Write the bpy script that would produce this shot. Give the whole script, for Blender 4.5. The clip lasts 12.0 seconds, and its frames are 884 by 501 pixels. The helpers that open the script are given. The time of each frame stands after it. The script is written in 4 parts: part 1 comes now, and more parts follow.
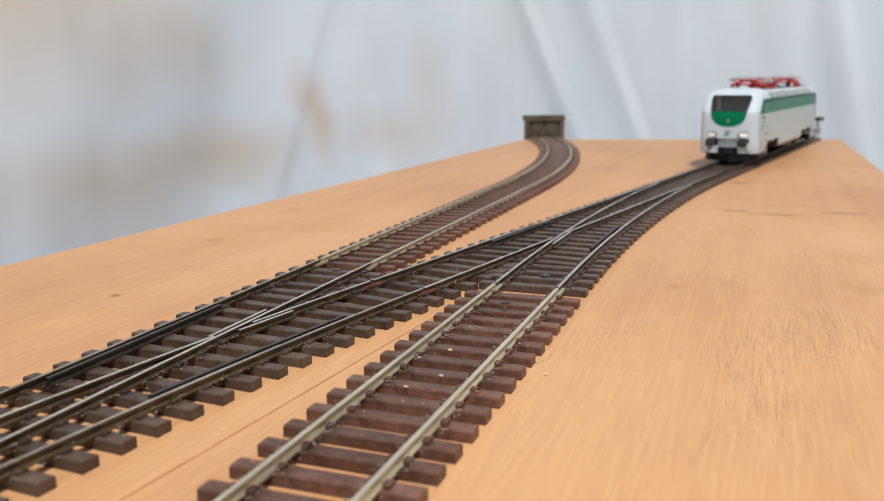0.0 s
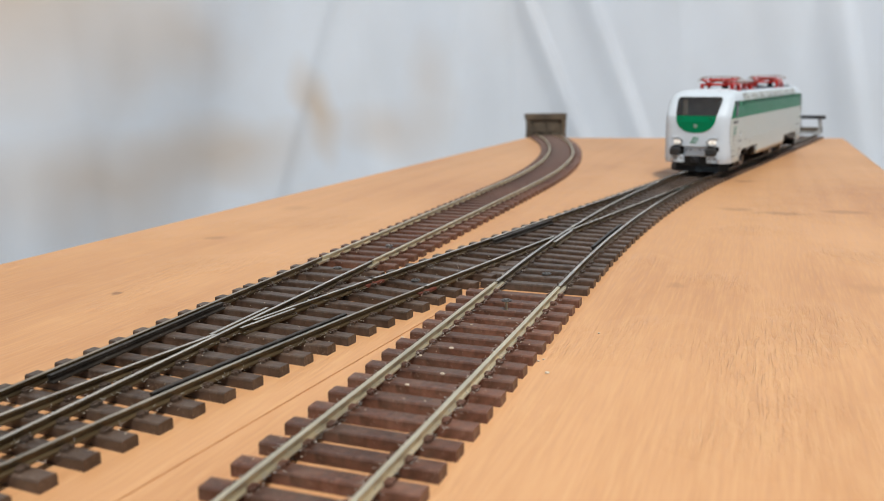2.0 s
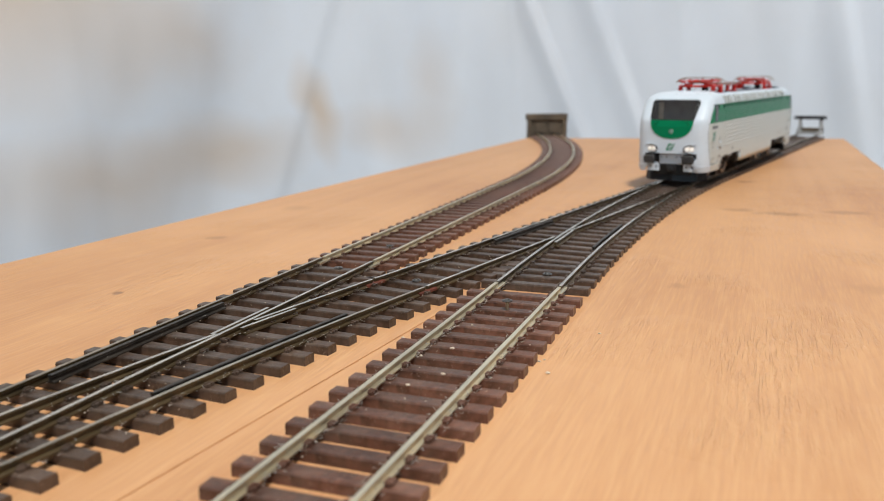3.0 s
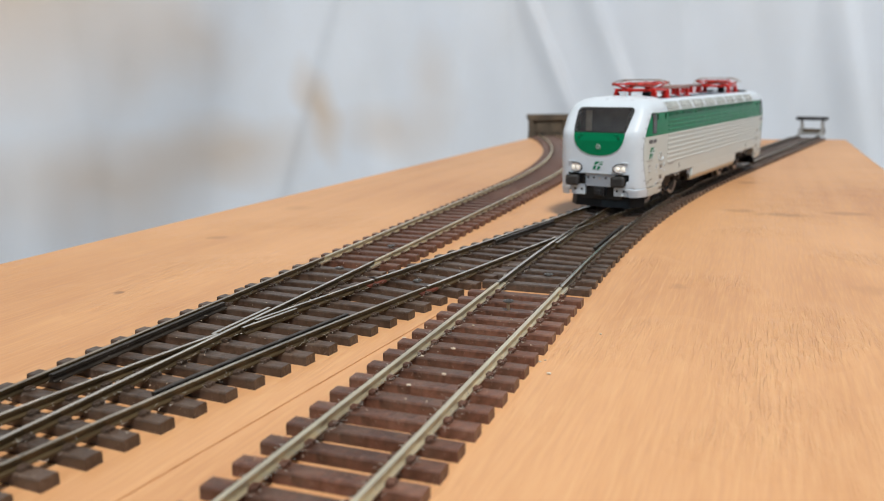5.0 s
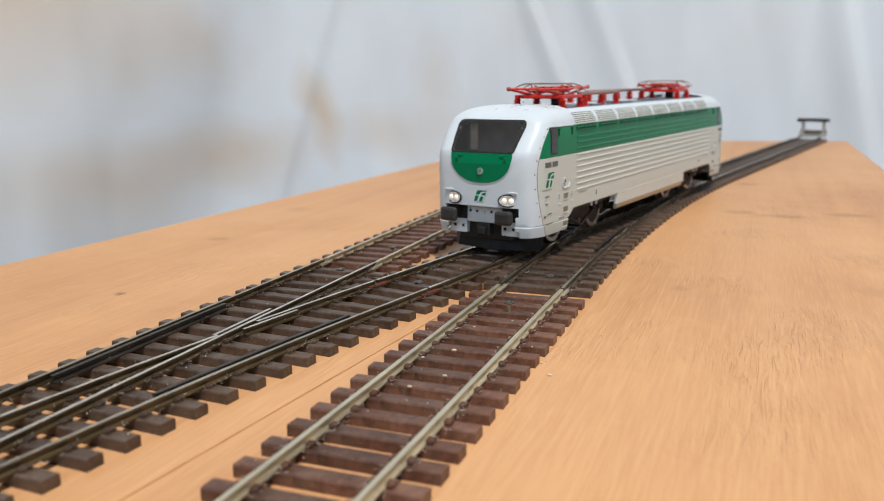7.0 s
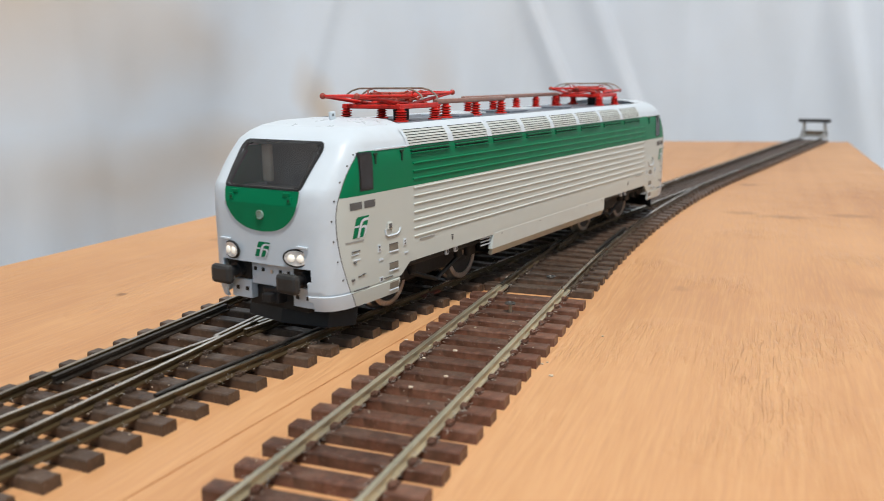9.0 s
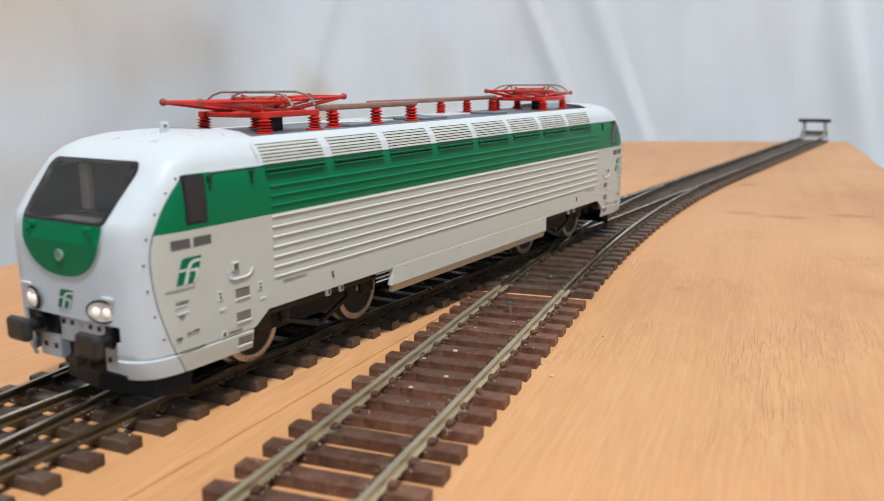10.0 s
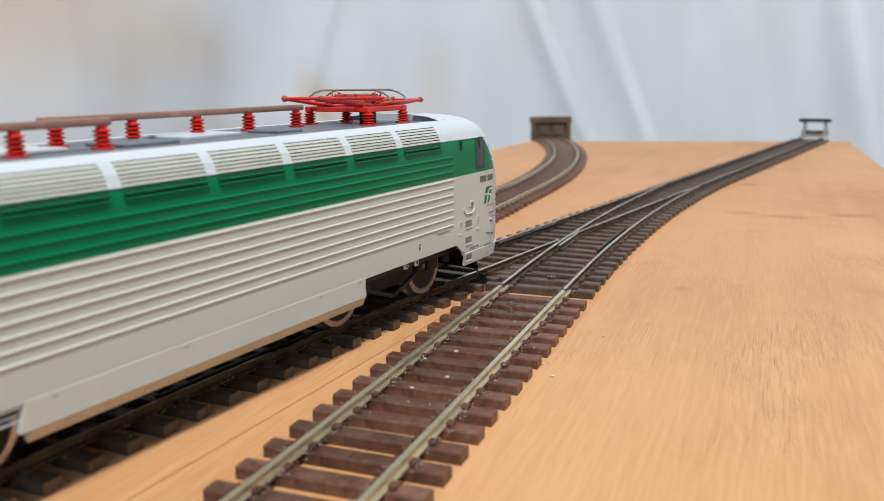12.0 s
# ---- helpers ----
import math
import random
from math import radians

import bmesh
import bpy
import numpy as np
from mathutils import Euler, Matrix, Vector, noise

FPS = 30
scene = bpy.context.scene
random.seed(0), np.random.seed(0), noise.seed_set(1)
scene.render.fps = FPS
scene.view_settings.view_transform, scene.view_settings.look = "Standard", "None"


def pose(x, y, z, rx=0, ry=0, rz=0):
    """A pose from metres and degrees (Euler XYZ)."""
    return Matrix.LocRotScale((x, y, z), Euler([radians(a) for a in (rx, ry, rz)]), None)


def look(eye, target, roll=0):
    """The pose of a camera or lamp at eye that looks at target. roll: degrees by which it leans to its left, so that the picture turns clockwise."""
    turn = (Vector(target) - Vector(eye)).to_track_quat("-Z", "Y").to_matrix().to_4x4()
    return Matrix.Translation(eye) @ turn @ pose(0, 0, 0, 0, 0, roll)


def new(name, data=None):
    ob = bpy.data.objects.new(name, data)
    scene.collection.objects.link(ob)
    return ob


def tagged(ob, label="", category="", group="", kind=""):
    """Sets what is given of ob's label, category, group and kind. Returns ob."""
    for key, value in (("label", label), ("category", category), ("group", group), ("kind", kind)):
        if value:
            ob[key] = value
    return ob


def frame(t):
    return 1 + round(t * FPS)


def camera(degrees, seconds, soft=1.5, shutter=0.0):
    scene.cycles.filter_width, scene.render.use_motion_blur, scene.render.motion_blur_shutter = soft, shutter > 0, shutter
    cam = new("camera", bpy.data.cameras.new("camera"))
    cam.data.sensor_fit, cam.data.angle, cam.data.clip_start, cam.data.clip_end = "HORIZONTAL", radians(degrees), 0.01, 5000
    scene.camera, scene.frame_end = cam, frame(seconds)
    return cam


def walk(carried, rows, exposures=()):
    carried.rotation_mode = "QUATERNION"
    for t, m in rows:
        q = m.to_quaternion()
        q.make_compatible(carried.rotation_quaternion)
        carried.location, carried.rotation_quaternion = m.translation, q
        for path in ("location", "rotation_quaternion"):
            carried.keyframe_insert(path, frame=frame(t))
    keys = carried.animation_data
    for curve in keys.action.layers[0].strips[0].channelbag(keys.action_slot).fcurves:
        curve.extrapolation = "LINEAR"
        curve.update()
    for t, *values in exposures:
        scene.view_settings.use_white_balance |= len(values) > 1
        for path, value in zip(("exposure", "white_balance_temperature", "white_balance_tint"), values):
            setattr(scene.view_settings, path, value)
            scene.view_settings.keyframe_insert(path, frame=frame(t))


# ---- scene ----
MM = 0.001
EYE = (0.05643, -0.20791, 0.05923)


def aim(yaw, pitch, roll):
    """Camera pose at EYE: yaw to the right of +y, pitch up, roll, in radians."""
    f = Vector((math.sin(yaw) * math.cos(pitch), math.cos(yaw) * math.cos(pitch), math.sin(pitch)))
    r = Vector((math.cos(yaw), -math.sin(yaw), 0))
    u = r.cross(f)
    r2 = r * math.cos(roll) + u * math.sin(roll)
    u2 = u * math.cos(roll) - r * math.sin(roll)
    return Matrix(((r2.x, u2.x, -f.x, EYE[0]), (r2.y, u2.y, -f.y, EYE[1]), (r2.z, u2.z, -f.z, EYE[2]), (0, 0, 0, 1)))


# ---- camera: a small hand drift, a phone lens focused on the near rails ----
cam = camera(55.57, 12.0, soft=0.4, shutter=0.25)
cam.data.dof.use_dof = True
cam.data.dof.focus_distance = 0.21
cam.data.dof.aperture_fstop = 25
CAM_ROWS = [(0, -0.3607, -0.2035, -0.0122), (0.5, -0.3608, -0.2036, -0.0124), (1, -0.3617, -0.2045, -0.0122), (1.5, -0.3621, -0.2053, -0.0120),
            (2, -0.3625, -0.2056, -0.0111), (2.5, -0.3629, -0.2055, -0.0105), (3, -0.3635, -0.2054, -0.0102), (5, -0.3649, -0.2051, -0.0085),
            (5.5, -0.3652, -0.2045, -0.0083), (6, -0.3655, -0.2041, -0.0081), (6.5, -0.3658, -0.2038, -0.0081), (7, -0.3662, -0.2034, -0.0082),
            (9, -0.3674, -0.2026, -0.0084), (9.5, -0.3675, -0.2024, -0.0090), (10, -0.3676, -0.2023, -0.0093), (10.5, -0.3678, -0.2023, -0.0095),
            (11, -0.3680, -0.2022, -0.0097), (11.5, -0.3682, -0.2021, -0.0104), (12, -0.3684, -0.2018, -0.0112)]
walk(cam, [(t, aim(a, b, c)) for t, a, b, c in CAM_ROWS])

# ---- light: an unseen ceiling lamp and an added cool fill, in a closed room ----
world = bpy.data.worlds.new("world")
scene.world = world
world.use_nodes = True
world.node_tree.nodes["Background"].inputs[0].default_value = (0.6, 0.7, 0.9, 1)
world.node_tree.nodes["Background"].inputs[1].default_value = 0.05
scene.view_settings.exposure = 0.0


def area(name, m, sx, sy, power, color):
    d = bpy.data.lights.new(name, "AREA")
    d.shape, d.size, d.size_y, d.energy, d.color = "RECTANGLE", sx, sy, power, color
    ob = new(name, d)
    ob.matrix_world = m
    return ob


area("ceiling_light", look((0.40, -0.50, 1.66), (0.0, 0.05, 0)), 0.24, 0.20, 35, (1.0, 0.978, 0.94))
# added area light before the south wall, which has no window
area("cool_fill_light", look((0.42, -2.02, 0.95), (0.0, 0.4, 0.1)), 1.2, 1.1, 20, (0.56, 0.78, 1.0))


# ---- materials ----
def mat(name, base=(0.5, 0.5, 0.5), rough=0.5, metal=0.0, var=0.12, scale=300.0, bump=0.0, bscale=None, tint=None, spec=0.5, stretch=(1, 1, 1)):
    """A surface with fine grain and broad blotches, in object space."""
    m = bpy.data.materials.new(name)
    m.use_nodes = True
    n, l = m.node_tree.nodes, m.node_tree.links
    b = n["Principled BSDF"]
    b.inputs["Metallic"].default_value = metal
    b.inputs["Specular IOR Level"].default_value = spec
    tc = n.new("ShaderNodeTexCoord")
    mp = n.new("ShaderNodeMapping")
    mp.inputs["Scale"].default_value = stretch
    l.new(tc.outputs["Object"], mp.inputs[0])
    fine, broad = n.new("ShaderNodeTexNoise"), n.new("ShaderNodeTexNoise")
    fine.inputs["Scale"].default_value, fine.inputs["Detail"].default_value = scale, 5
    broad.inputs["Scale"].default_value, broad.inputs["Detail"].default_value = scale * 0.12, 3
    l.new(mp.outputs[0], fine.inputs[0]), l.new(mp.outputs[0], broad.inputs[0])
    add = n.new("ShaderNodeMath")
    l.new(fine.outputs[0], add.inputs[0]), l.new(broad.outputs[0], add.inputs[1])
    ramp = n.new("ShaderNodeValToRGB")
    half = n.new("ShaderNodeMath")
    half.operation, half.inputs[1].default_value = "MULTIPLY", 0.5
    l.new(add.outputs[0], half.inputs[0]), l.new(half.outputs[0], ramp.inputs[0])
    dark = tint or tuple(c * (1 - 2.2 * var) for c in base)
    light = tuple(min(1, c * (1 + var)) for c in base)
    ramp.color_ramp.elements[0].position, ramp.color_ramp.elements[1].position = 0.32, 0.62
    ramp.color_ramp.elements[0].color, ramp.color_ramp.elements[1].color = (*dark, 1), (*light, 1)
    l.new(ramp.outputs[0], b.inputs["Base Color"])
    rr = n.new("ShaderNodeMapRange")
    rr.inputs[3].default_value, rr.inputs[4].default_value = max(0.03, rough - 0.1), min(1, rough + 0.1)
    l.new(fine.outputs[0], rr.inputs[0]), l.new(rr.outputs[0], b.inputs["Roughness"])
    if bump:
        bp = n.new("ShaderNodeBump")
        bp.inputs["Strength"].default_value, bp.inputs["Distance"].default_value = bump, 0.0004
        if bscale:
            t2 = n.new("ShaderNodeTexNoise")
            t2.inputs["Scale"].default_value = bscale
            l.new(mp.outputs[0], t2.inputs[0]), l.new(t2.outputs[0], bp.inputs["Height"])
        else:
            l.new(fine.outputs[0], bp.inputs["Height"])
        l.new(bp.outputs[0], b.inputs["Normal"])
    return m


def node(nt, kind, *links, **props):
    """A node with its inputs linked or set in order; props set attributes of Math and Mix nodes."""
    k = nt.nodes.new(kind)
    if "op" in props:
        k.operation = props["op"]
    for i, v in enumerate(links):
        if v is None:
            continue
        if isinstance(v, bpy.types.NodeSocket):
            nt.links.new(v, k.inputs[i])
        else:
            k.inputs[i].default_value = v
    return k


def calc(nt, op, a, b=0.0):
    return node(nt, "ShaderNodeMath", a, b, op=op).outputs[0]


def mixed(nt, fac, a, b):
    m = nt.nodes.new("ShaderNodeMix")
    m.data_type = "RGBA"
    for i, v in ((0, fac), (6, a), (7, b)):
        if isinstance(v, bpy.types.NodeSocket):
            nt.links.new(v, m.inputs[i])
        else:
            m.inputs[i].default_value = v
    return m.outputs[2]


def wood_material():
    m = bpy.data.materials.new("pine_board")
    m.use_nodes = True
    nt = m.node_tree
    b = nt.nodes["Principled BSDF"]
    pos = nt.nodes.new("ShaderNodeTexCoord").outputs["Object"]

    def grain(scale, stretch, detail=4, dist=0.0):
        mp = nt.nodes.new("ShaderNodeMapping")
        mp.inputs["Scale"].default_value = stretch
        nt.links.new(pos, mp.inputs[0])
        t = nt.nodes.new("ShaderNodeTexNoise")
        t.inputs["Scale"].default_value, t.inputs["Detail"].default_value, t.inputs["Distortion"].default_value = scale, detail, dist
        nt.links.new(mp.outputs[0], t.inputs[0])
        return t.outputs[0]

    streak = grain(90, (1, 0.03, 1), 4, 0.8)
    fine = grain(1100, (1, 0.06, 1), 3)
    blotch = grain(11, (1, 0.6, 1), 3)
    pits = grain(1500, (1, 0.09, 1), 3, 0.6)
    torn = grain(22, (1, 0.8, 1), 2)
    s = calc(nt, "ADD", calc(nt, "MULTIPLY", streak, 0.30), calc(nt, "MULTIPLY", blotch, 0.70))
    ramp = nt.nodes.new("ShaderNodeValToRGB")
    nt.links.new(s, ramp.inputs[0])
    e = ramp.color_ramp.elements
    e[0].position, e[0].color = 0.33, (0.46, 0.215, 0.090, 1)
    e[1].position, e[1].color = 0.68, (0.63, 0.335, 0.155, 1)
    mid = e.new(0.5)
    mid.color = (0.56, 0.285, 0.125, 1)
    col = mixed(nt, node(nt, "ShaderNodeMapRange", fine, 0.45, 0.75, 0.0, 0.42).outputs[0], ramp.outputs[0], (0.70, 0.42, 0.21, 1))
    col = mixed(nt, node(nt, "ShaderNodeMapRange", fine, 0.28, 0.45, 0.16, 0.0).outputs[0], col, (0.34, 0.15, 0.06, 1))
    open_grain = calc(nt, "MULTIPLY", node(nt, "ShaderNodeMapRange", pits, 0.60, 0.80, 0.0, 0.04).outputs[0], node(nt, "ShaderNodeMapRange", torn, 0.54, 0.64, 0.0, 1.0).outputs[0])
    col = mixed(nt, open_grain, col, (0.30, 0.13, 0.055, 1))
    # knots and sap streaks, each with a place of its own
    sep = node(nt, "ShaderNodeSeparateXYZ", pos)
    warp = calc(nt, "MULTIPLY", calc(nt, "SUBTRACT", grain(170, (1, 0.5, 1)), 0.5), 0.010)
    for x, y, rx, ry, depth in KNOTS:
        dx = calc(nt, "DIVIDE", calc(nt, "ADD", calc(nt, "SUBTRACT", sep.outputs[0], x * MM), warp), rx * MM)
        dy = calc(nt, "DIVIDE", calc(nt, "ADD", calc(nt, "SUBTRACT", sep.outputs[1], y * MM), warp), ry * MM)
        d = calc(nt, "SQRT", calc(nt, "ADD", calc(nt, "MULTIPLY", dx, dx), calc(nt, "MULTIPLY", dy, dy)))
        fall = node(nt, "ShaderNodeMapRange", d, 0.35, 1.0, depth, 0.0).outputs[0]
        col = mixed(nt, fall, col, (0.16, 0.07, 0.028, 1))
    nt.links.new(col, b.inputs["Base Color"])
    nt.links.new(node(nt, "ShaderNodeMapRange", fine, 0.2, 0.8, 0.42, 0.62).outputs[0], b.inputs["Roughness"])
    patchy = node(nt, "ShaderNodeMapRange", torn, 0.50, 0.64, 0.0, 1.0).outputs[0]
    gouge = calc(nt, "MULTIPLY", node(nt, "ShaderNodeMapRange", pits, 0.50, 0.78, 0.0, -0.9).outputs[0], patchy)
    ripple = grain(320, (1, 0.22, 1), 3, 0.7)
    h = calc(nt, "ADD", calc(nt, "MULTIPLY", fine, 0.35), calc(nt, "ADD", gouge, calc(nt, "MULTIPLY", streak, 0.5)))
    h = calc(nt, "ADD", h, calc(nt, "MULTIPLY", calc(nt, "MULTIPLY", ripple, patchy), 2.6))
    bp = node(nt, "ShaderNodeBump")
    bp.inputs["Strength"].default_value, bp.inputs["Distance"].default_value = 0.8, 0.0004
    nt.links.new(h, bp.inputs["Height"])
    nt.links.new(bp.outputs[0], b.inputs["Normal"])
    return m


KNOTS = [(-111.5, -26, 2.6, 2.4, 0.7), (48.5, 284.5, 7, 4, 0.6), (48, 180, 9, 6, 0.34), (66, 174, 13, 6, 0.36), (93, 186, 12, 6, 0.36), (-134, 54, 5, 4, 0.35),
         (37, 33, 4, 4, 0.25), (-143, 127, 9, 10, 0.16), (90, 45, 12, 8, 0.14)]
WOOD = wood_material()
def cloth_material():
    m = mat("white_sheet", (0.655, 0.685, 0.73), 0.9, 0, 0.02, 9, 0.1, 900, tint=(0.63, 0.64, 0.66), spec=0.2)
    nt = m.node_tree
    b = nt.nodes["Principled BSDF"]
    col = b.inputs["Base Color"].links[0].from_socket
    pos = nt.nodes.new("ShaderNodeTexCoord").outputs["Object"]
    sep = node(nt, "ShaderNodeSeparateXYZ", pos)
    t = nt.nodes.new("ShaderNodeTexNoise")
    t.inputs["Scale"].default_value, t.inputs["Detail"].default_value = 6, 2
    nt.links.new(pos, t.inputs[0])
    warp = calc(nt, "MULTIPLY", calc(nt, "SUBTRACT", t.outputs[0], 0.5), 0.14)
    # warm light and fold shade, tinted into the cloth as soft brown patches
    for x, y, z, rx, rz, depth in ((-621, 425, 150, 150, 130, 0.75), (-606, 500, -60, 110, 70, 0.6), (-545, 640, -35, 80, 55, 0.6), (-470, 735, 15, 22, 85, 0.8), (-400, 790, -10, 60, 40, 0.42), (-560, 600, 90, 60, 50, 0.35), (-350, 815, 50, 26, 70, 0.3)):
        dx = calc(nt, "DIVIDE", calc(nt, "ADD", calc(nt, "SUBTRACT", calc(nt, "SUBTRACT", sep.outputs[0], x * MM), calc(nt, "MULTIPLY", calc(nt, "SUBTRACT", sep.outputs[1], y * MM), -0.7)), warp), rx * MM * 1.6)
        dz = calc(nt, "DIVIDE", calc(nt, "ADD", calc(nt, "SUBTRACT", sep.outputs[2], z * MM), warp), rz * MM)
        d = calc(nt, "SQRT", calc(nt, "ADD", calc(nt, "MULTIPLY", dx, dx), calc(nt, "MULTIPLY", dz, dz)))
        fall = node(nt, "ShaderNodeMapRange", d, 0.15, 1.15, depth, 0.0).outputs[0]
        col = mixed(nt, fall, col, (0.56, 0.44, 0.335, 1))
    nt.links.new(col, b.inputs["Base Color"])
    return m


def dusty(m, dust):
    """Adds pale specks and a thin film of dust, uneven at two scales."""
    nt = m.node_tree
    b = nt.nodes["Principled BSDF"]
    col = b.inputs["Base Color"].links[0].from_socket
    pos = nt.nodes.new("ShaderNodeTexCoord").outputs["Object"]
    rnd = nt.nodes.new("ShaderNodeObjectInfo").outputs["Random"]
    shift = node(nt, "ShaderNodeVectorMath", pos, None, op="ADD")
    nt.links.new(calc(nt, "MULTIPLY", rnd, 3.0), shift.inputs[1])
    film, speck = nt.nodes.new("ShaderNodeTexNoise"), nt.nodes.new("ShaderNodeTexNoise")
    film.inputs["Scale"].default_value, film.inputs["Detail"].default_value = 190, 4
    speck.inputs["Scale"].default_value, speck.inputs["Detail"].default_value = 2300, 2
    nt.links.new(shift.outputs[0], film.inputs[0]), nt.links.new(shift.outputs[0], speck.inputs[0])
    col = mixed(nt, node(nt, "ShaderNodeMapRange", film.outputs[0], 0.42, 0.78, 0.0, 0.2).outputs[0], col, (*dust, 1))
    col = mixed(nt, node(nt, "ShaderNodeMapRange", speck.outputs[0], 0.66, 0.72, 0.0, 0.55).outputs[0], col, (*dust, 1))
    tone = nt.nodes.new("ShaderNodeHueSaturation")
    nt.links.new(col, tone.inputs["Color"])
    nt.links.new(node(nt, "ShaderNodeMapRange", rnd, 0.0, 1.0, 0.8, 1.18).outputs[0], tone.inputs["Value"])
    nt.links.new(tone.outputs[0], b.inputs["Base Color"])
    return m


CLOTH = cloth_material()
PLASTER = mat("pale_grey_plaster", (0.52, 0.515, 0.50), 0.9, 0, 0.03, 20)
SLEEPER_BROWN = dusty(mat("brown_sleeper_plastic", (0.124, 0.054, 0.034), 0.46, 0, 0.34, 700, 0.45, spec=0.35), (0.30, 0.22, 0.165))
SLEEPER_DARK = dusty(mat("dark_sleeper_plastic", (0.070, 0.043, 0.029), 0.42, 0, 0.35, 700, 0.45, spec=0.4), (0.26, 0.21, 0.17))
RAIL_BRASS = mat("tarnished_brass_rail", (0.72, 0.63, 0.44), 0.4, 0.9, 0.16, 900, 0.1, stretch=(1, 0.1, 1))
RAIL_DARK = mat("tarnished_dark_rail", (0.105, 0.072, 0.036), 0.42, 0.55, 0.3, 900, 0.1, stretch=(1, 0.1, 1))
RAIL_BLACK = mat("blackened_check_rail", (0.035, 0.028, 0.022), 0.45, 0.3, 0.3, 900, 0.1)
RUST = mat("rusty_joiner", (0.13, 0.035, 0.02), 0.6, 0.2, 0.3, 900, 0.2)
RAIL_TOP = mat("polished_rail_head", (0.46, 0.41, 0.33), 0.3, 1.0, 0.3, 900, 0.0, stretch=(1, 0.1, 1))
BRIGHT_TOP = mat("shiny_rail_head", (0.70, 0.66, 0.58), 0.26, 1.0, 0.2, 900, 0.0, stretch=(1, 0.1, 1))
WORN_TOP = mat("worn_brass_rail_head", (0.74, 0.67, 0.50), 0.36, 0.9, 0.12, 900, 0.0, stretch=(1, 0.1, 1))
STEEL = mat("polished_steel", (0.62, 0.60, 0.56), 0.3, 1.0, 0.1, 900)
BLACK = mat("black_plastic", (0.012, 0.012, 0.013), 0.45, 0, 0.2, 900, 0.1)
UNDER = mat("black_brown_underframe", (0.010, 0.009, 0.008), 0.6, 0, 0.25, 900, 0.2)
STOP_BROWN = mat("brown_buffer_stop", (0.10, 0.072, 0.045), 0.7, 0, 0.3, 500, 0.4)
STOP_GREY = mat("grey_buffer_stop", (0.36, 0.36, 0.35), 0.6, 0, 0.2, 500, 0.3)


# ---- mesh helpers; all meshes are written in millimetres ----
def part(name, bm, material, parent=None, label="", smooth=False, kind=""):
    """Links a bmesh as one mesh object under a thing or part."""
    bmesh.ops.scale(bm, vec=(MM, MM, MM), verts=bm.verts)
    me = bpy.data.meshes.new(name)
    bm.to_mesh(me)
    bm.free()
    me.materials.append(material)
    if smooth:
        me.shade_smooth()
        me.set_sharp_from_angle(angle=radians(38))
    ob = new(name, me)
    if parent:
        ob.parent = parent
    return tagged(ob, label=label, kind=kind)


def thing(name, label, category, group="", m=None):
    ob = new(name)
    ob.empty_display_size = 0.01
    if m is not None:
        ob.matrix_basis = m
    return tagged(ob, label, category, group)


def box(bm, x, y, z, sx, sy, sz, bevel=0.0, m=None):
    """A box centred at x, y with its foot at z."""
    vs = bmesh.ops.create_cube(bm, size=1)["verts"]
    bmesh.ops.scale(bm, vec=(sx, sy, sz), verts=vs)
    bmesh.ops.translate(bm, vec=(x, y, z + sz / 2), verts=vs)
    if bevel:
        es = list({e for v in vs for e in v.link_edges})
        vs = list({v for f in bmesh.ops.bevel(bm, geom=es, offset=bevel, segments=2, affect="EDGES", profile=0.5)["faces"] for v in f.verts})
    if m is not None:
        bmesh.ops.transform(bm, matrix=m, verts=vs)
    return bm


def rod(bm, a, b, r, seg=8, r2=None):
    a, b = Vector(a), Vector(b)
    d = b - a
    m = Matrix.Translation((a + b) / 2) @ d.to_track_quat("Z", "Y").to_matrix().to_4x4()
    bmesh.ops.create_cone(bm, cap_ends=True, segments=seg, radius1=r, radius2=r if r2 is None else r2, depth=d.length, matrix=m)
    return bm


def lathe(bm, profile, seg=16, m=None):
    """Turns a profile of (radius, height) about z."""
    rings = []
    for r, z in profile:
        rings.append([bm.verts.new((r * math.cos(2 * math.pi * i / seg), r * math.sin(2 * math.pi * i / seg), z)) for i in range(seg)])
    for a, b in zip(rings, rings[1:]):
        for i in range(seg):
            bm.faces.new((a[i], a[(i + 1) % seg], b[(i + 1) % seg], b[i]))
    bm.faces.new(rings[0][::-1]), bm.faces.new(rings[-1])
    if m is not None:
        bmesh.ops.transform(bm, matrix=m, verts=[v for r in rings for v in r])
    return bm


def sweep(bm, pts, profile):
    """Sweeps a closed (side, height) profile along points (x, y, heading)."""
    rings = []
    for x, y, th in pts:
        rings.append([bm.verts.new((x + a * math.cos(th), y - a * math.sin(th), h)) for a, h in profile])
    n = len(profile)
    for a, b in zip(rings, rings[1:]):
        for i in range(n):
            bm.faces.new((a[i], a[(i + 1) % n], b[(i + 1) % n], b[i]))
    bm.faces.new(rings[0][::-1]), bm.faces.new(rings[-1])
    bmesh.ops.recalc_face_normals(bm, faces=bm.faces)
    return bm


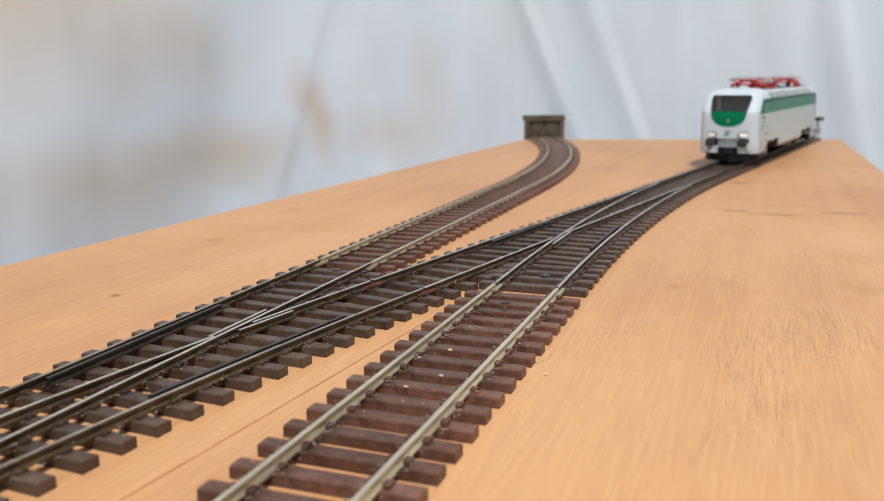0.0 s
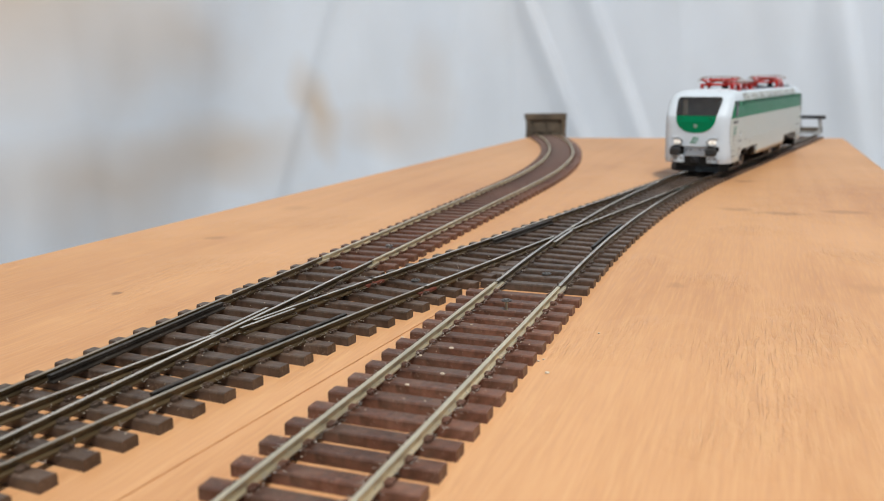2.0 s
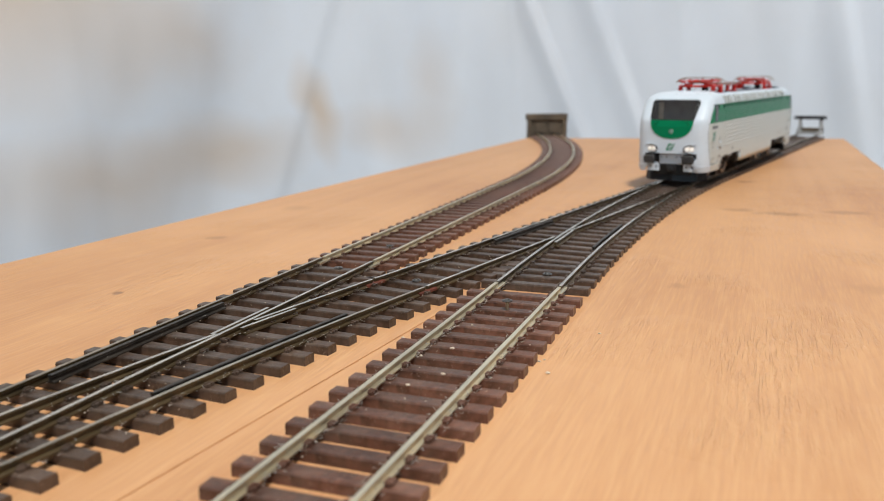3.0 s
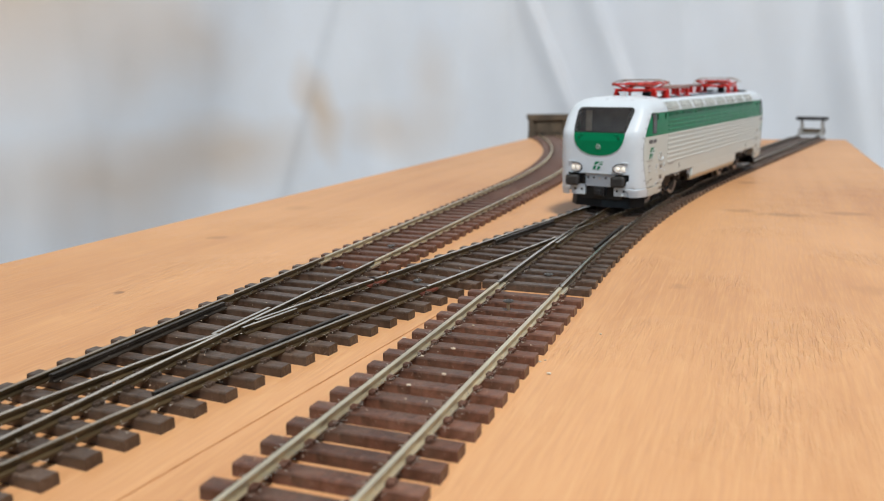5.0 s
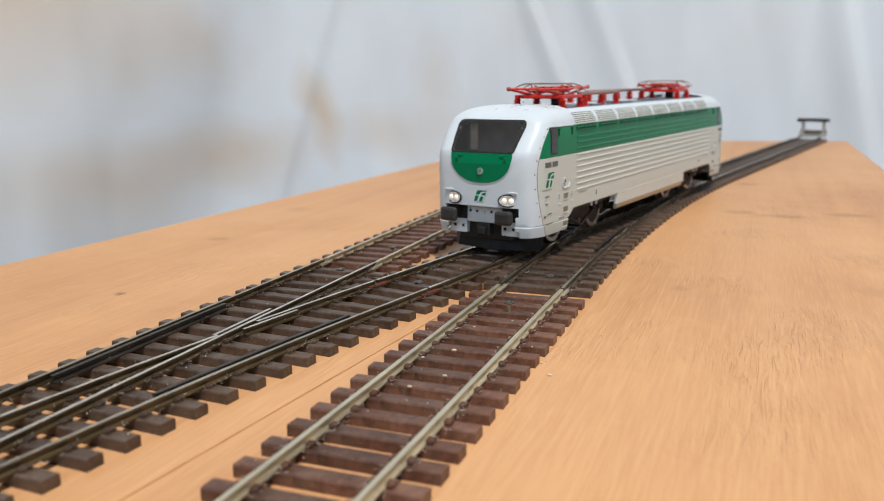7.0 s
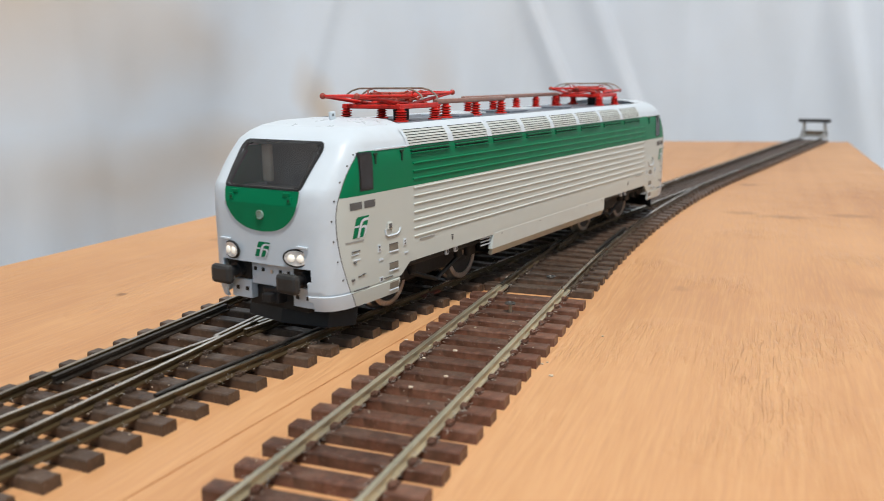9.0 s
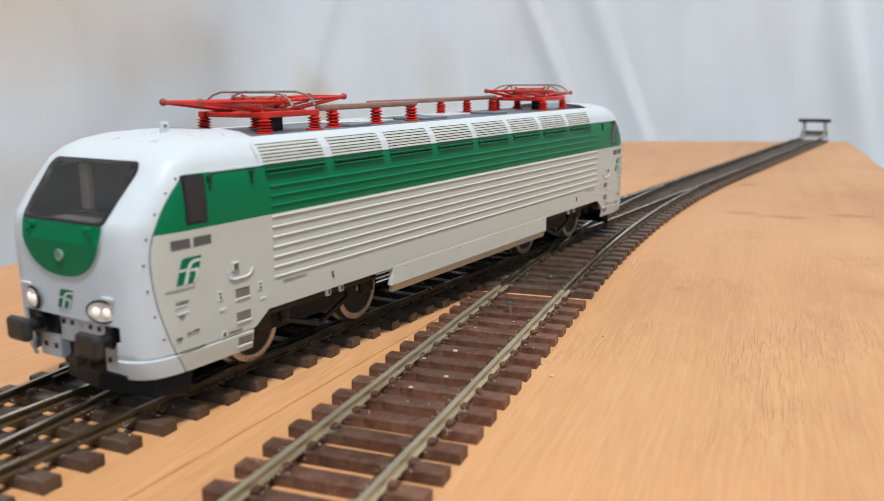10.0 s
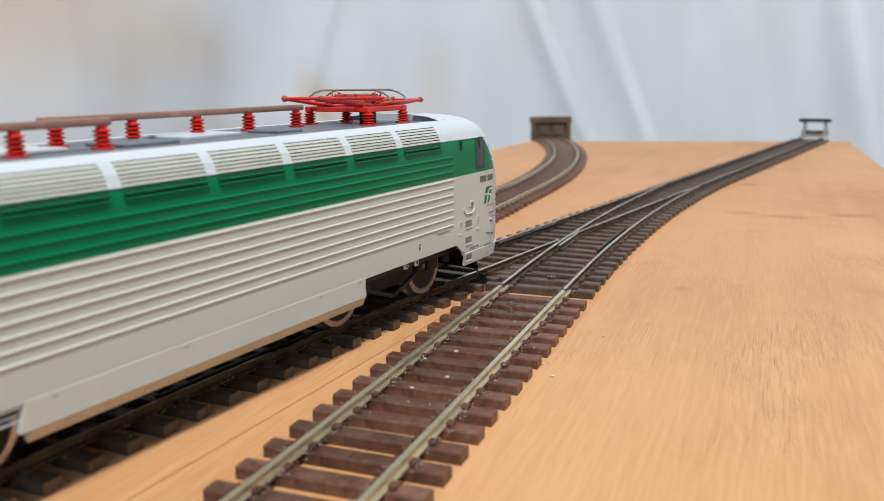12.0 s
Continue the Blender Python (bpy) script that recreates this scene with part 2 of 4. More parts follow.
# ---- the lines of the tracks ----
class Line:
    """A track's centre line, by its heading (from +y towards +x) at knots along it."""

    def __init__(self, x, y, knots, heads):
        self.s = np.arange(knots[0], knots[-1] + 0.5, 0.5)
        self.t = np.interp(self.s, knots, heads)
        mid = (self.t[1:] + self.t[:-1]) / 2
        self.x = x + np.concatenate([[0], np.cumsum(np.sin(mid))]) * 0.5
        self.y = y + np.concatenate([[0], np.cumsum(np.cos(mid))]) * 0.5

    def at(self, s):
        return float(np.interp(s, self.s, self.x)), float(np.interp(s, self.s, self.y)), float(np.interp(s, self.s, self.t))

    def of_y(self, y):
        return float(np.interp(y, self.y, self.s))

    def x_at(self, y):
        return float(np.interp(y, self.y, self.x))

    def pts(self, y0, y1, side=0.0, step=4.0):
        s0, s1 = self.of_y(y0), self.of_y(y1)
        out = []
        for s in np.linspace(s0, s1, max(2, int((s1 - s0) / step) + 1)):
            x, y, t = self.at(s)
            out.append((x + side * math.cos(t), y - side * math.sin(t), t))
        return out


DIVERGE = Line(-62.3, -400, [0, 135, 385, 1300], [0, 0, 0.2025, 0.200])
FRONT = Line(-0.3, -420, [0, 440, 724, 900], [0, 0, 0.2015, 0.2015])
MAIN = Line(-61.8, -400, [0, 615, 1115], [0, 0, -0.53])
HS, HR, GAUGE = 2.1, 3.8, 8.72
RAIL = [(-0.95, HS), (-0.95, HS + 0.28), (-0.28, HS + 0.5), (-0.28, HR - 0.6), (-0.5, HR - 0.45), (-0.5, HR - 0.08), (-0.42, HR),
        (0.42, HR), (0.5, HR - 0.08), (0.5, HR - 0.45), (0.28, HR - 0.6), (0.28, HS + 0.5), (0.95, HS + 0.28), (0.95, HS)]


def rail(line, y0, y1, side, material, owner, name="rail", profile=RAIL):
    ob = part(name, sweep(bmesh.new(), line.pts(y0, y1, side), profile), material, owner, smooth=True)
    if profile is RAIL and name != "check_rail":
        ob.data.materials.append(WORN_TOP if material is not RAIL_DARK else BRIGHT_TOP if owner is turnout_b or name in ("closure_rail", "frog_rail", "wing_rail") else RAIL_TOP)
        for f in ob.data.polygons:
            if f.normal.z > 0.8 and f.center.z > (HR - 0.2) * MM:
                f.material_index = 1
    return ob


def sleeper_mesh(name, half, width, chairs, material, left=None):
    """A moulded sleeper along x from -left to half, rounded on top, with rail chairs at the given places."""
    bm = bmesh.new()
    left = half if left is None else left
    w, c = width / 2, 0.35
    prof = [(-w, 0), (-w, HS - c), (-w + 0.12, HS - 0.12), (-w + c, HS), (w - c, HS), (w - 0.12, HS - 0.12), (w, HS - c), (w, 0)]
    a = [bm.verts.new((-left, y, z)) for y, z in prof]
    b = [bm.verts.new((half, y, z)) for y, z in prof]
    for i in range(len(prof)):
        j = (i + 1) % len(prof)
        bm.faces.new((a[i], a[j], b[j], b[i]))
    bm.faces.new(a[::-1]), bm.faces.new(b)
    for x in chairs:
        for o in (-1.35, 1.35):
            box(bm, x + o, 0, HS - 0.05, 0.9, width * 0.62, 0.6)
            box(bm, x + o * 0.72, 0, HS + 0.3, 0.5, width * 0.4, 0.45)
            box(bm, x + o * 1.35, 0.55, HS + 0.1, 0.55, 0.6, 0.6)
            box(bm, x + o * 1.35, -0.55, HS + 0.1, 0.55, 0.6, 0.6)
    bmesh.ops.recalc_face_normals(bm, faces=bm.faces)
    bmesh.ops.scale(bm, vec=(MM, MM, MM), verts=bm.verts)
    me = bpy.data.meshes.new(name)
    bm.to_mesh(me)
    bm.free()
    me.materials.append(material)
    return me


def lay(me, x, y, th, owner):
    ob = new("sleeper", me)
    ob.parent = owner
    ob.matrix_basis = pose(x * MM, y * MM, 0, 0, 0, -math.degrees(th) + random.uniform(-0.5, 0.5))
    return ob


# ---- the room, closed around, and the draped sheet ----
def slab(name, x, y, z, sx, sy, sz, material):
    return part(name, box(bmesh.new(), x * 1000, y * 1000, z * 1000, sx * 1000, sy * 1000, sz * 1000), material, kind="structure")


FLOOR_Z = -0.80
slab("floor", 0, 0, FLOOR_Z - 0.1, 4.0, 4.4, 0.1, PLASTER)
slab("ceiling", 0, 0, 1.75, 4.0, 4.4, 0.1, PLASTER)
slab("wall_west", -1.95, 0, FLOOR_Z, 0.1, 4.4, 1.75 - FLOOR_Z, PLASTER)
slab("wall_north", 0, 2.15, FLOOR_Z, 3.8, 0.1, 1.75 - FLOOR_Z, PLASTER)
slab("wall_south", 0, -2.15, FLOOR_Z, 3.8, 0.1, 1.75 - FLOOR_Z, PLASTER)
slab("wall_east", 1.95, 0, FLOOR_Z, 0.1, 4.4, 1.75 - FLOOR_Z, PLASTER)

table = thing("table", "plain narrow wooden table under the pine board", "table")
part("tabletop", box(bmesh.new(), -20, 80, -59, 240, 900, 25.5, 2), PLASTER, table)
for x in (-120, 80):
    for y in (-330, 490):
        part("leg", box(bmesh.new(), x, y, -800, 40, 40, 741, 3), PLASTER, table)


def sheet():
    """A white sheet that hangs round the board in loose folds, down to the floor."""
    me_v, me_f = [], []
    na, nh, m = 760, 150, 151
    for i in range(na + 1):
        a = radians(-35 + 245 * i / na)
        ca, sa = math.cos(a), math.sin(a)
        rx, ry = (640 if ca < 0 else 760), (720 if sa > 0 else 700)
        r = 1 / ((abs(ca) / rx) ** 2.6 + (abs(sa) / ry) ** 2.6) ** (1 / 2.6)
        arc = a * 700
        for k in range(nh + 1):
            h = -795 + 560 * k / 14 if k <= 14 else (-235 + 560 * (k - 14) / 112 if k <= 126 else 325 + 425 * (k - 126) / (nh - 126))
            lean = 30 * noise.noise(Vector((arc * 0.0040 + h * 0.0012, h * 0.0010, 4.0)))
            fold = 15 * noise.noise(Vector((arc * 0.011 + h * 0.003, h * 0.0030, 7.0)))
            fold += 3.5 * noise.noise(Vector((arc * 0.024 - h * 0.004, h * 0.006, 9.0)))
            # long creases: angle at board height, slope, half width, depth
            for a0, slope, w, d in ((103.0, 0.42, 7, 15), (97.1, 0.38, 8, 14), (131, -0.3, 16, 9), (124, 0.05, 18, 5), (93.2, 0.02, 12, 4), (84, -0.10, 14, 6),
                                    (77, 0.22, 10, 8), (116, -0.1, 14, 6), (110, 0.03, 12, 6), (141, -0.10, 34, 6), (152, 0.10, 38, 7)):
                c = (arc - radians(a0) * 700) - slope * h
                fold -= 0.7 * d * math.exp(-(c / (w * (2.6 if c > 0 else 0.75))) ** 2)
            q = r + lean + fold
            me_v.append((ca * q * MM, (150 + sa * q) * MM, h * MM))
    for i in range(na):
        for k in range(m - 1):
            p, t = i * m + k, (i + 1) * m + k
            me_f.append((p, t, t + 1, p + 1))
    me = bpy.data.meshes.new("sheet")
    me.from_pydata(me_v, [], me_f)
    me.materials.append(CLOTH)
    me.shade_smooth()
    ob = new("backdrop_sheet", me)
    sol = ob.modifiers.new("thickness", "SOLIDIFY")
    sol.thickness, sol.offset = 0.0006, -1
    return tagged(ob, "white cotton sheet hung in loose folds behind the board", "sheet")


sheet()


# ---- the board of two glued planks ----
def plank(corners, owner):
    bm = bmesh.new()
    lo = [bm.verts.new((x, y, -33)) for x, y in corners]
    hi = [bm.verts.new((x, y, 0)) for x, y in corners]
    n = len(corners)
    for i in range(n):
        bm.faces.new((lo[i], lo[(i + 1) % n], hi[(i + 1) % n], hi[i]))
    bm.faces.new(hi), bm.faces.new(lo[::-1])
    bmesh.ops.bevel(bm, geom=[e for e in bm.edges if all(v.co.z > -1 for v in e.verts)], offset=0.2, segments=2, affect="EDGES")
    bmesh.ops.recalc_face_normals(bm, faces=bm.faces)
    return part("plank", bm, WOOD, owner)


board = thing("wooden_board", "orange-tan pine board of two glued planks under the tracks", "board")
plank([(-190, -420), (-52.58, -420), (36.92, 614.6), (-154, 577)], board)
plank([(-52.42, -420), (134, -420), (126, 632), (37.08, 614.6)], board)

# ---- tracks ----
PITCH = 7.75
front = thing("straight_track", "straight model railway track with brown plastic sleepers and brass rails", "railway track", "tracks")
main = thing("curved_track", "curved model railway track with brown sleepers and dull rails", "railway track", "tracks")
rear = thing("straight_track", "far model railway track with dark sleepers leading to a stop", "railway track", "tracks")
turnout_a = thing("turnout", "model railway turnout with dark sleepers and shiny crossing rails", "railway turnout", "turnouts")
turnout_b = thing("turnout", "model railway turnout joining the straight track, with dark sleepers", "railway turnout", "turnouts")

for side in (-GAUGE, GAUGE):
    rail(FRONT, -400, 6, side, RAIL_BRASS, front)
    rail(MAIN, 20.5, 592, side, RAIL_BRASS, main)
    rail(DIVERGE, 331, 628, side, RAIL_DARK, rear)

me = sleeper_mesh("front_sleeper", 15.45, 3.6, (-GAUGE, GAUGE), SLEEPER_BROWN)
y = 1.8
while y > -400:
    lay(me, FRONT.x_at(y) + random.uniform(-0.12, 0.12), y, 0, front)
    y -= 7.797
me = sleeper_mesh("main_sleeper", 15.3, 3.4, (-GAUGE, GAUGE), SLEEPER_BROWN)
s = MAIN.of_y(24)
while MAIN.at(s)[1] < 592:
    lay(me, *MAIN.at(s), main)
    s += PITCH
me = sleeper_mesh("rear_sleeper", 15.3, 3.4, (-GAUGE, GAUGE), SLEEPER_DARK)
s = DIVERGE.of_y(334)
while DIVERGE.at(s)[1] < 628:
    lay(me, *DIVERGE.at(s), rear)
    s += PITCH


def turnout_sleepers(owner, left, right, y0, y1, split):
    """Sleepers across two routes: single where the routes are apart, else one long one."""
    y = y0
    while y < y1:
        a, b = left.at(left.of_y(y)), right.at(right.of_y(y))
        gap = b[0] - a[0]
        if gap > split:
            for p in (a, b):
                lay(sleeper_mesh("short_sleeper", 15.3, 3.4, (-GAUGE, GAUGE), SLEEPER_DARK) if "short" not in CACHE else CACHE["short"], *p, owner)
        else:
            th = (a[2] + b[2]) / 2
            x = (a[0] + b[0]) / 2
            half = (max(gap, 0) / 2 + 15.3)
            g = max(gap, 0) / 2
            marks = sorted({round(v, 1) for v in (-g - GAUGE, -g + GAUGE, g - GAUGE, g + GAUGE)})
            lay(sleeper_mesh("long_sleeper", half, 3.4, marks, SLEEPER_DARK), x, y, th, owner)
        y += PITCH


CACHE = {"short": sleeper_mesh("short_sleeper", 15.3, 3.4, (-GAUGE, GAUGE), SLEEPER_DARK)}
turnout_sleepers(turnout_a, MAIN, DIVERGE, -330, -2, 24.5)
for y in (5.6, 13.4):
    lay(CACHE["short"], *MAIN.at(MAIN.of_y(y)), turnout_a)
lay(CACHE["short"], *FRONT.at(FRONT.of_y(14.2)), turnout_b)
lay(CACHE["short"], *DIVERGE.at(DIVERGE.of_y(13.4)), turnout_b)
turnout_sleepers(turnout_b, DIVERGE, FRONT, 23.2, 330, 24.5)
lay(CACHE["short"], *DIVERGE.at(DIVERGE.of_y(4.0)), turnout_b)


def meet(a, b, y0, y1, gap):
    """The y at which two lines come within a gap of one another."""
    for y in np.linspace(y0, y1, 400):
        if abs(a.x_at(y) - b.x_at(y)) < gap:
            return float(y)
    return y1


def crossing(cut, cut_side, through_line, through_side, y0, y1, clear=1.04):
    """The stretch of y in which one rail comes too near the rail that it crosses."""
    near = []
    for y in np.linspace(y0, y1, 600):
        a = cut.x_at(y) + cut_side / math.cos(cut.at(cut.of_y(y))[2])
        b = through_line.x_at(y) + through_side / math.cos(through_line.at(through_line.of_y(y))[2])
        if abs(a - b) < clear:
            near.append(float(y))
    return min(near), max(near)


# near turnout: stock rails, closure rails, crossing
tip = meet(MAIN, DIVERGE, 0, -330, 3.6)
rail(MAIN, -400, 19.5, -GAUGE, RAIL_DARK, turnout_a, "stock_rail")
rail(MAIN, tip, 19.5, GAUGE, RAIL_DARK, turnout_a, "closure_rail")
c0, c1 = crossing(DIVERGE, -GAUGE, MAIN, GAUGE, -120, -5)
rail(DIVERGE, tip, c0, -GAUGE, RAIL_DARK, turnout_a, "closure_rail")
rail(DIVERGE, c1, -3.5, -GAUGE, RAIL_DARK, turnout_a, "frog_rail")
rail(DIVERGE, tip - 60, -3.5, GAUGE, RAIL_DARK, turnout_a, "stock_rail")
rail(MAIN, -92, -36, -GAUGE + 2.1, RAIL_BLACK, turnout_a, "check_rail")
rail(DIVERGE, -92, -34, GAUGE - 2.1, RAIL_BLACK, turnout_a, "check_rail")
rail(MAIN, c0 + 1, c1 + 12, GAUGE - 1.7, RAIL_DARK, turnout_a, "wing_rail")
rail(DIVERGE, (c0 + c1) / 2, c1 + 12, -GAUGE + 1.7, RAIL_DARK, turnout_a, "wing_rail")
# far turnout
join = meet(FRONT, DIVERGE, 30, 330, 1.5)
c0, c1 = crossing(DIVERGE, GAUGE, FRONT, -GAUGE, 30, 170)
rail(FRONT, 7, join, GAUGE, RAIL_DARK, turnout_b, "stock_rail")
rail(FRONT, 7, join, -GAUGE, RAIL_DARK, turnout_b, "closure_rail")
rail(DIVERGE, -2.5, 330, -GAUGE, RAIL_DARK, turnout_b, "stock_rail")
rail(DIVERGE, -2.5, c0, GAUGE, RAIL_DARK, turnout_b, "frog_rail")
rail(DIVERGE, c1, join - 6, GAUGE, RAIL_DARK, turnout_b, "closure_rail")
rail(DIVERGE, join + 1, 330, GAUGE, RAIL_DARK, turnout_b, "stock_rail")
rail(FRONT, c0 - 12, c1 - 1, -GAUGE + 1.7, RAIL_DARK, turnout_b, "wing_rail")
rail(FRONT, 62, 108, GAUGE - 2.1, RAIL_BLACK, turnout_b, "check_rail")
rail(DIVERGE, 62, 108, -GAUGE + 2.1, RAIL_BLACK, turnout_b, "check_rail")

# rail joiners, bent from sheet metal
JOIN = [(-1.15, HS), (-1.15, HS + 0.55), (-0.5, HS + 0.75), (0.5, HS + 0.75), (1.15, HS + 0.55), (1.15, HS)]
for line, y, owner in ((FRONT, 6.5, turnout_b), (MAIN, 20, turnout_a), (DIVERGE, -3, turnout_a), (DIVERGE, 330.5, turnout_b)):
    for side in (-GAUGE, GAUGE):
        rail(line, y - 4, y + 4, side, RUST if line is DIVERGE else WORN_TOP, owner, "rail_joiner", JOIN)


# ---- buffer stops ----
def timber_stop():
    x, y, th = MAIN.at(MAIN.of_y(590))
    x += 1.2
    stop = thing("buffer_stop", "dark brown model buffer stop closing the curved track", "buffer stop", "buffer stops", pose(x * MM, y * MM, 0, 0, 0, -math.degrees(th)))
    part("body", box(bmesh.new(), 0, 2, 2, 34, 9, 18, 0.6), STOP_BROWN, stop)
    part("beam", box(bmesh.new(), 0, 0, 17, 39, 12, 5.5, 0.6), STOP_BROWN, stop)
    for v in (-17, 17):
        part("post", box(bmesh.new(), v, -3, 0, 4, 5, 19, 0.4), STOP_BROWN, stop)
    for v in (-6.5, 6.5):
        part("panel", box(bmesh.new(), v, -3.2, 5, 10, 1.2, 10, 0.3), STOP_BROWN, stop)
    part("foot", box(bmesh.new(), 0, 2, 0, 36, 14, 2.1, 0.3), STOP_BROWN, stop)


def rail_stop():
    x, y, th = DIVERGE.at(DIVERGE.of_y(624))
    x += 2.6
    stop = thing("buffer_stop", "grey model buffer stop of bent rails with a black beam", "buffer stop", "buffer stops", pose(x * MM, y * MM, 0, 0, 0, -math.degrees(th)))
    part("beam", box(bmesh.new(), 0, 0, 17.5, 27, 3, 3, 0.4), BLACK, stop, "black beam")
    for v in (-GAUGE, GAUGE):
        bm = bmesh.new()
        rod(bm, (v, 2, HR), (v, 1.5, 20), 1.3, 8)
        rod(bm, (v, 12, HR), (v, 2, 19), 1.1, 8)
        part("upright", bm, STOP_GREY, stop)
        part("bracket", box(bmesh.new(), v, -2, HR, 4, 8, 3.2, 0.4), STOP_GREY, stop)
    part("plate", box(bmesh.new(), 0, 3.6, 5.2, 22, 1.5, 4.6, 0.3), STOP_BROWN, stop)
    part("tie", box(bmesh.new(), 0, 4, HR, 21, 3, 2.4, 0.3), STOP_GREY, stop)


timber_stop()
rail_stop()


# ---- nails and crumbs ----
NAIL_HEAD = mat("dull_nail_head", (0.12, 0.115, 0.11), 0.4, 0.8, 0.2, 900)


def nail(x, y, z, up):
    ob = thing("nail", "small steel track nail driven through a sleeper", "nail", "track nails", pose(x * MM, y * MM, z * MM))
    part("shank", lathe(bmesh.new(), [(0.45, -2.0), (0.45, up)], 12), WORN_TOP, ob, smooth=True)
    part("head", lathe(bmesh.new(), [(0.5, up), (1.35, up + 0.1), (1.4, up + 0.3), (1.1, up + 0.5), (0.75, up + 0.5), (0.6, up + 0.3), (0.1, up + 0.3)], 18), NAIL_HEAD, ob, smooth=True)


nail(-0.2, -13.8, HS, 2.0)
nail(0.5, 25.3, HS, 0.02)
nail(-32.8, 6.0, HS, 0.02)
nail(-61.6, 13.4, HS, 0.02)
nail(-59.5, 47.2, HS, 0.5)
CRUMB = mat("pale_crumbs", (0.60, 0.50, 0.38), 0.8, 0, 0.1, 900)
bm = bmesh.new()
rng = random.Random(4)
spots = [(16.3, -42.1, 0), (15.5, -43.5, 0), (12, -30, 0), (-2.5, -47.5, HS), (1.2, -62.8, HS), (-7.0, -54, HS), (3, -22, HS), (-4, -29.8, HS), (19, -50, 0), (-18, -38, 0), (24, -20, 0), (-3, -70.5, HS)]
for x, y, z in spots:
    r = rng.uniform(0.22, 0.5)
    vs = bmesh.ops.create_icosphere(bm, subdivisions=1, radius=r)["verts"]
    bmesh.ops.scale(bm, vec=(1.3, rng.uniform(0.6, 1.0), 0.6), verts=vs)
    bmesh.ops.translate(bm, vec=(x, y, z + r * 0.5), verts=vs)
for line, y0, y1, n in ((FRONT, -130, 0, 40), (DIVERGE, -120, 90, 110), (MAIN, -110, 60, 90)):
    for i in range(n):
        x, y, th = line.at(line.of_y(rng.uniform(y0, y1)))
        r = rng.uniform(0.07, 0.17)
        vs = bmesh.ops.create_icosphere(bm, subdivisions=1, radius=r)["verts"]
        bmesh.ops.translate(bm, vec=(x + rng.uniform(-14, 14), y, HS + r * 0.4), verts=vs)
tagged(part("crumbs", bm, CRUMB, kind="stuff"), "pale wood crumbs scattered round the front track", "crumbs")


# fluff caught along the front rails
FLUFF = mat("grey_fluff", (0.50, 0.46, 0.40), 0.9, 0, 0.1, 900)
fibre_v, fibre_f = [], []
for i in range(1500):
    side = rng.choice((-1, 1))
    line, y0, y1 = ((FRONT, -125, 8), (FRONT, -125, 30), (DIVERGE, -120, 60), (MAIN, -120, 30))[i % 4]
    x, y, th = line.at(line.of_y(rng.uniform(y0, y1)))
    x, z = x + side * GAUGE + rng.choice((-1, 1)) * rng.uniform(0.5, 2.4), HS + rng.uniform(0.0, 0.6)
    p = Vector((x, y, z))
    d = Vector((rng.uniform(-1, 1), rng.uniform(-1, 1), rng.uniform(0.0, 0.5))).normalized()
    for k in range(3):
        q = p + d * rng.uniform(0.15, 0.4)
        q.z = max(HS + 0.05, q.z)
        side_way = d.orthogonal().normalized() * 0.045
        n = len(fibre_v)
        for end in (p, q):
            fibre_v += [tuple((end + Matrix.Rotation(radians(120 * j), 3, d) @ side_way) * MM) for j in range(3)]
        fibre_f += [(n + j, n + (j + 1) % 3, n + 3 + (j + 1) % 3, n + 3 + j) for j in range(3)]
        d = (d + Vector((rng.uniform(-0.8, 0.8), rng.uniform(-0.8, 0.8), rng.uniform(-0.5, 0.3)))).normalized()
        p = q
me = bpy.data.meshes.new("fluff")
me.from_pydata(fibre_v, [], fibre_f)
me.materials.append(FLUFF)
tagged(new("fluff", me), "thin grey fluff caught along the rails", "dust", kind="stuff")


# ---- locomotive; local x to its right side, the cab in front at -y ----
WHITE = mat("white_loco_paint", (0.575, 0.63, 0.675), 0.3, 0, 0.02, 300)
GREY = mat("light_grey_loco_paint", (0.53, 0.555, 0.515), 0.38, 0, 0.025, 300)
GREEN = mat("green_loco_paint", (0.001, 0.170, 0.070), 0.36, 0, 0.05, 300, spec=0.12)
GLASS = mat("dark_cab_glass", (0.030, 0.025, 0.024), 0.08, 0, 0.05, 100)
BUFFER = mat("dark_grey_buffer", (0.028, 0.027, 0.026), 0.5, 0, 0.2, 900, 0.1)
CHROME = mat("pale_chrome", (0.80, 0.79, 0.76), 0.3, 0.35, 0.15, 1500)
LAMP_DULL = mat("dull_green_grey_lens", (0.22, 0.33, 0.27), 0.3, 0.1, 0.2, 1500)
BEIGE = mat("beige_cab_fitting", (0.66, 0.55, 0.42), 0.6, 0, 0.1, 300)
CAB_DARK = mat("grey_cab_interior", (0.25, 0.24, 0.235), 0.7, 0, 0.15, 200)


def clear_glass():
    m = mat("smoked_clear_glass", (0.07, 0.068, 0.068), 0.12, 0, 0.05, 100)
    nt = m.node_tree
    gloss = nt.nodes["Principled BSDF"].outputs[0]
    see = nt.nodes.new("ShaderNodeBsdfTransparent")
    see.inputs[0].default_value = (0.9, 0.88, 0.87, 1)
    mix = nt.nodes.new("ShaderNodeMixShader")
    mix.inputs[0].default_value = 0.36
    nt.links.new(see.outputs[0], mix.inputs[1]), nt.links.new(gloss, mix.inputs[2])
    nt.links.new(mix.outputs[0], nt.nodes["Material Output"].inputs[0])
    return m


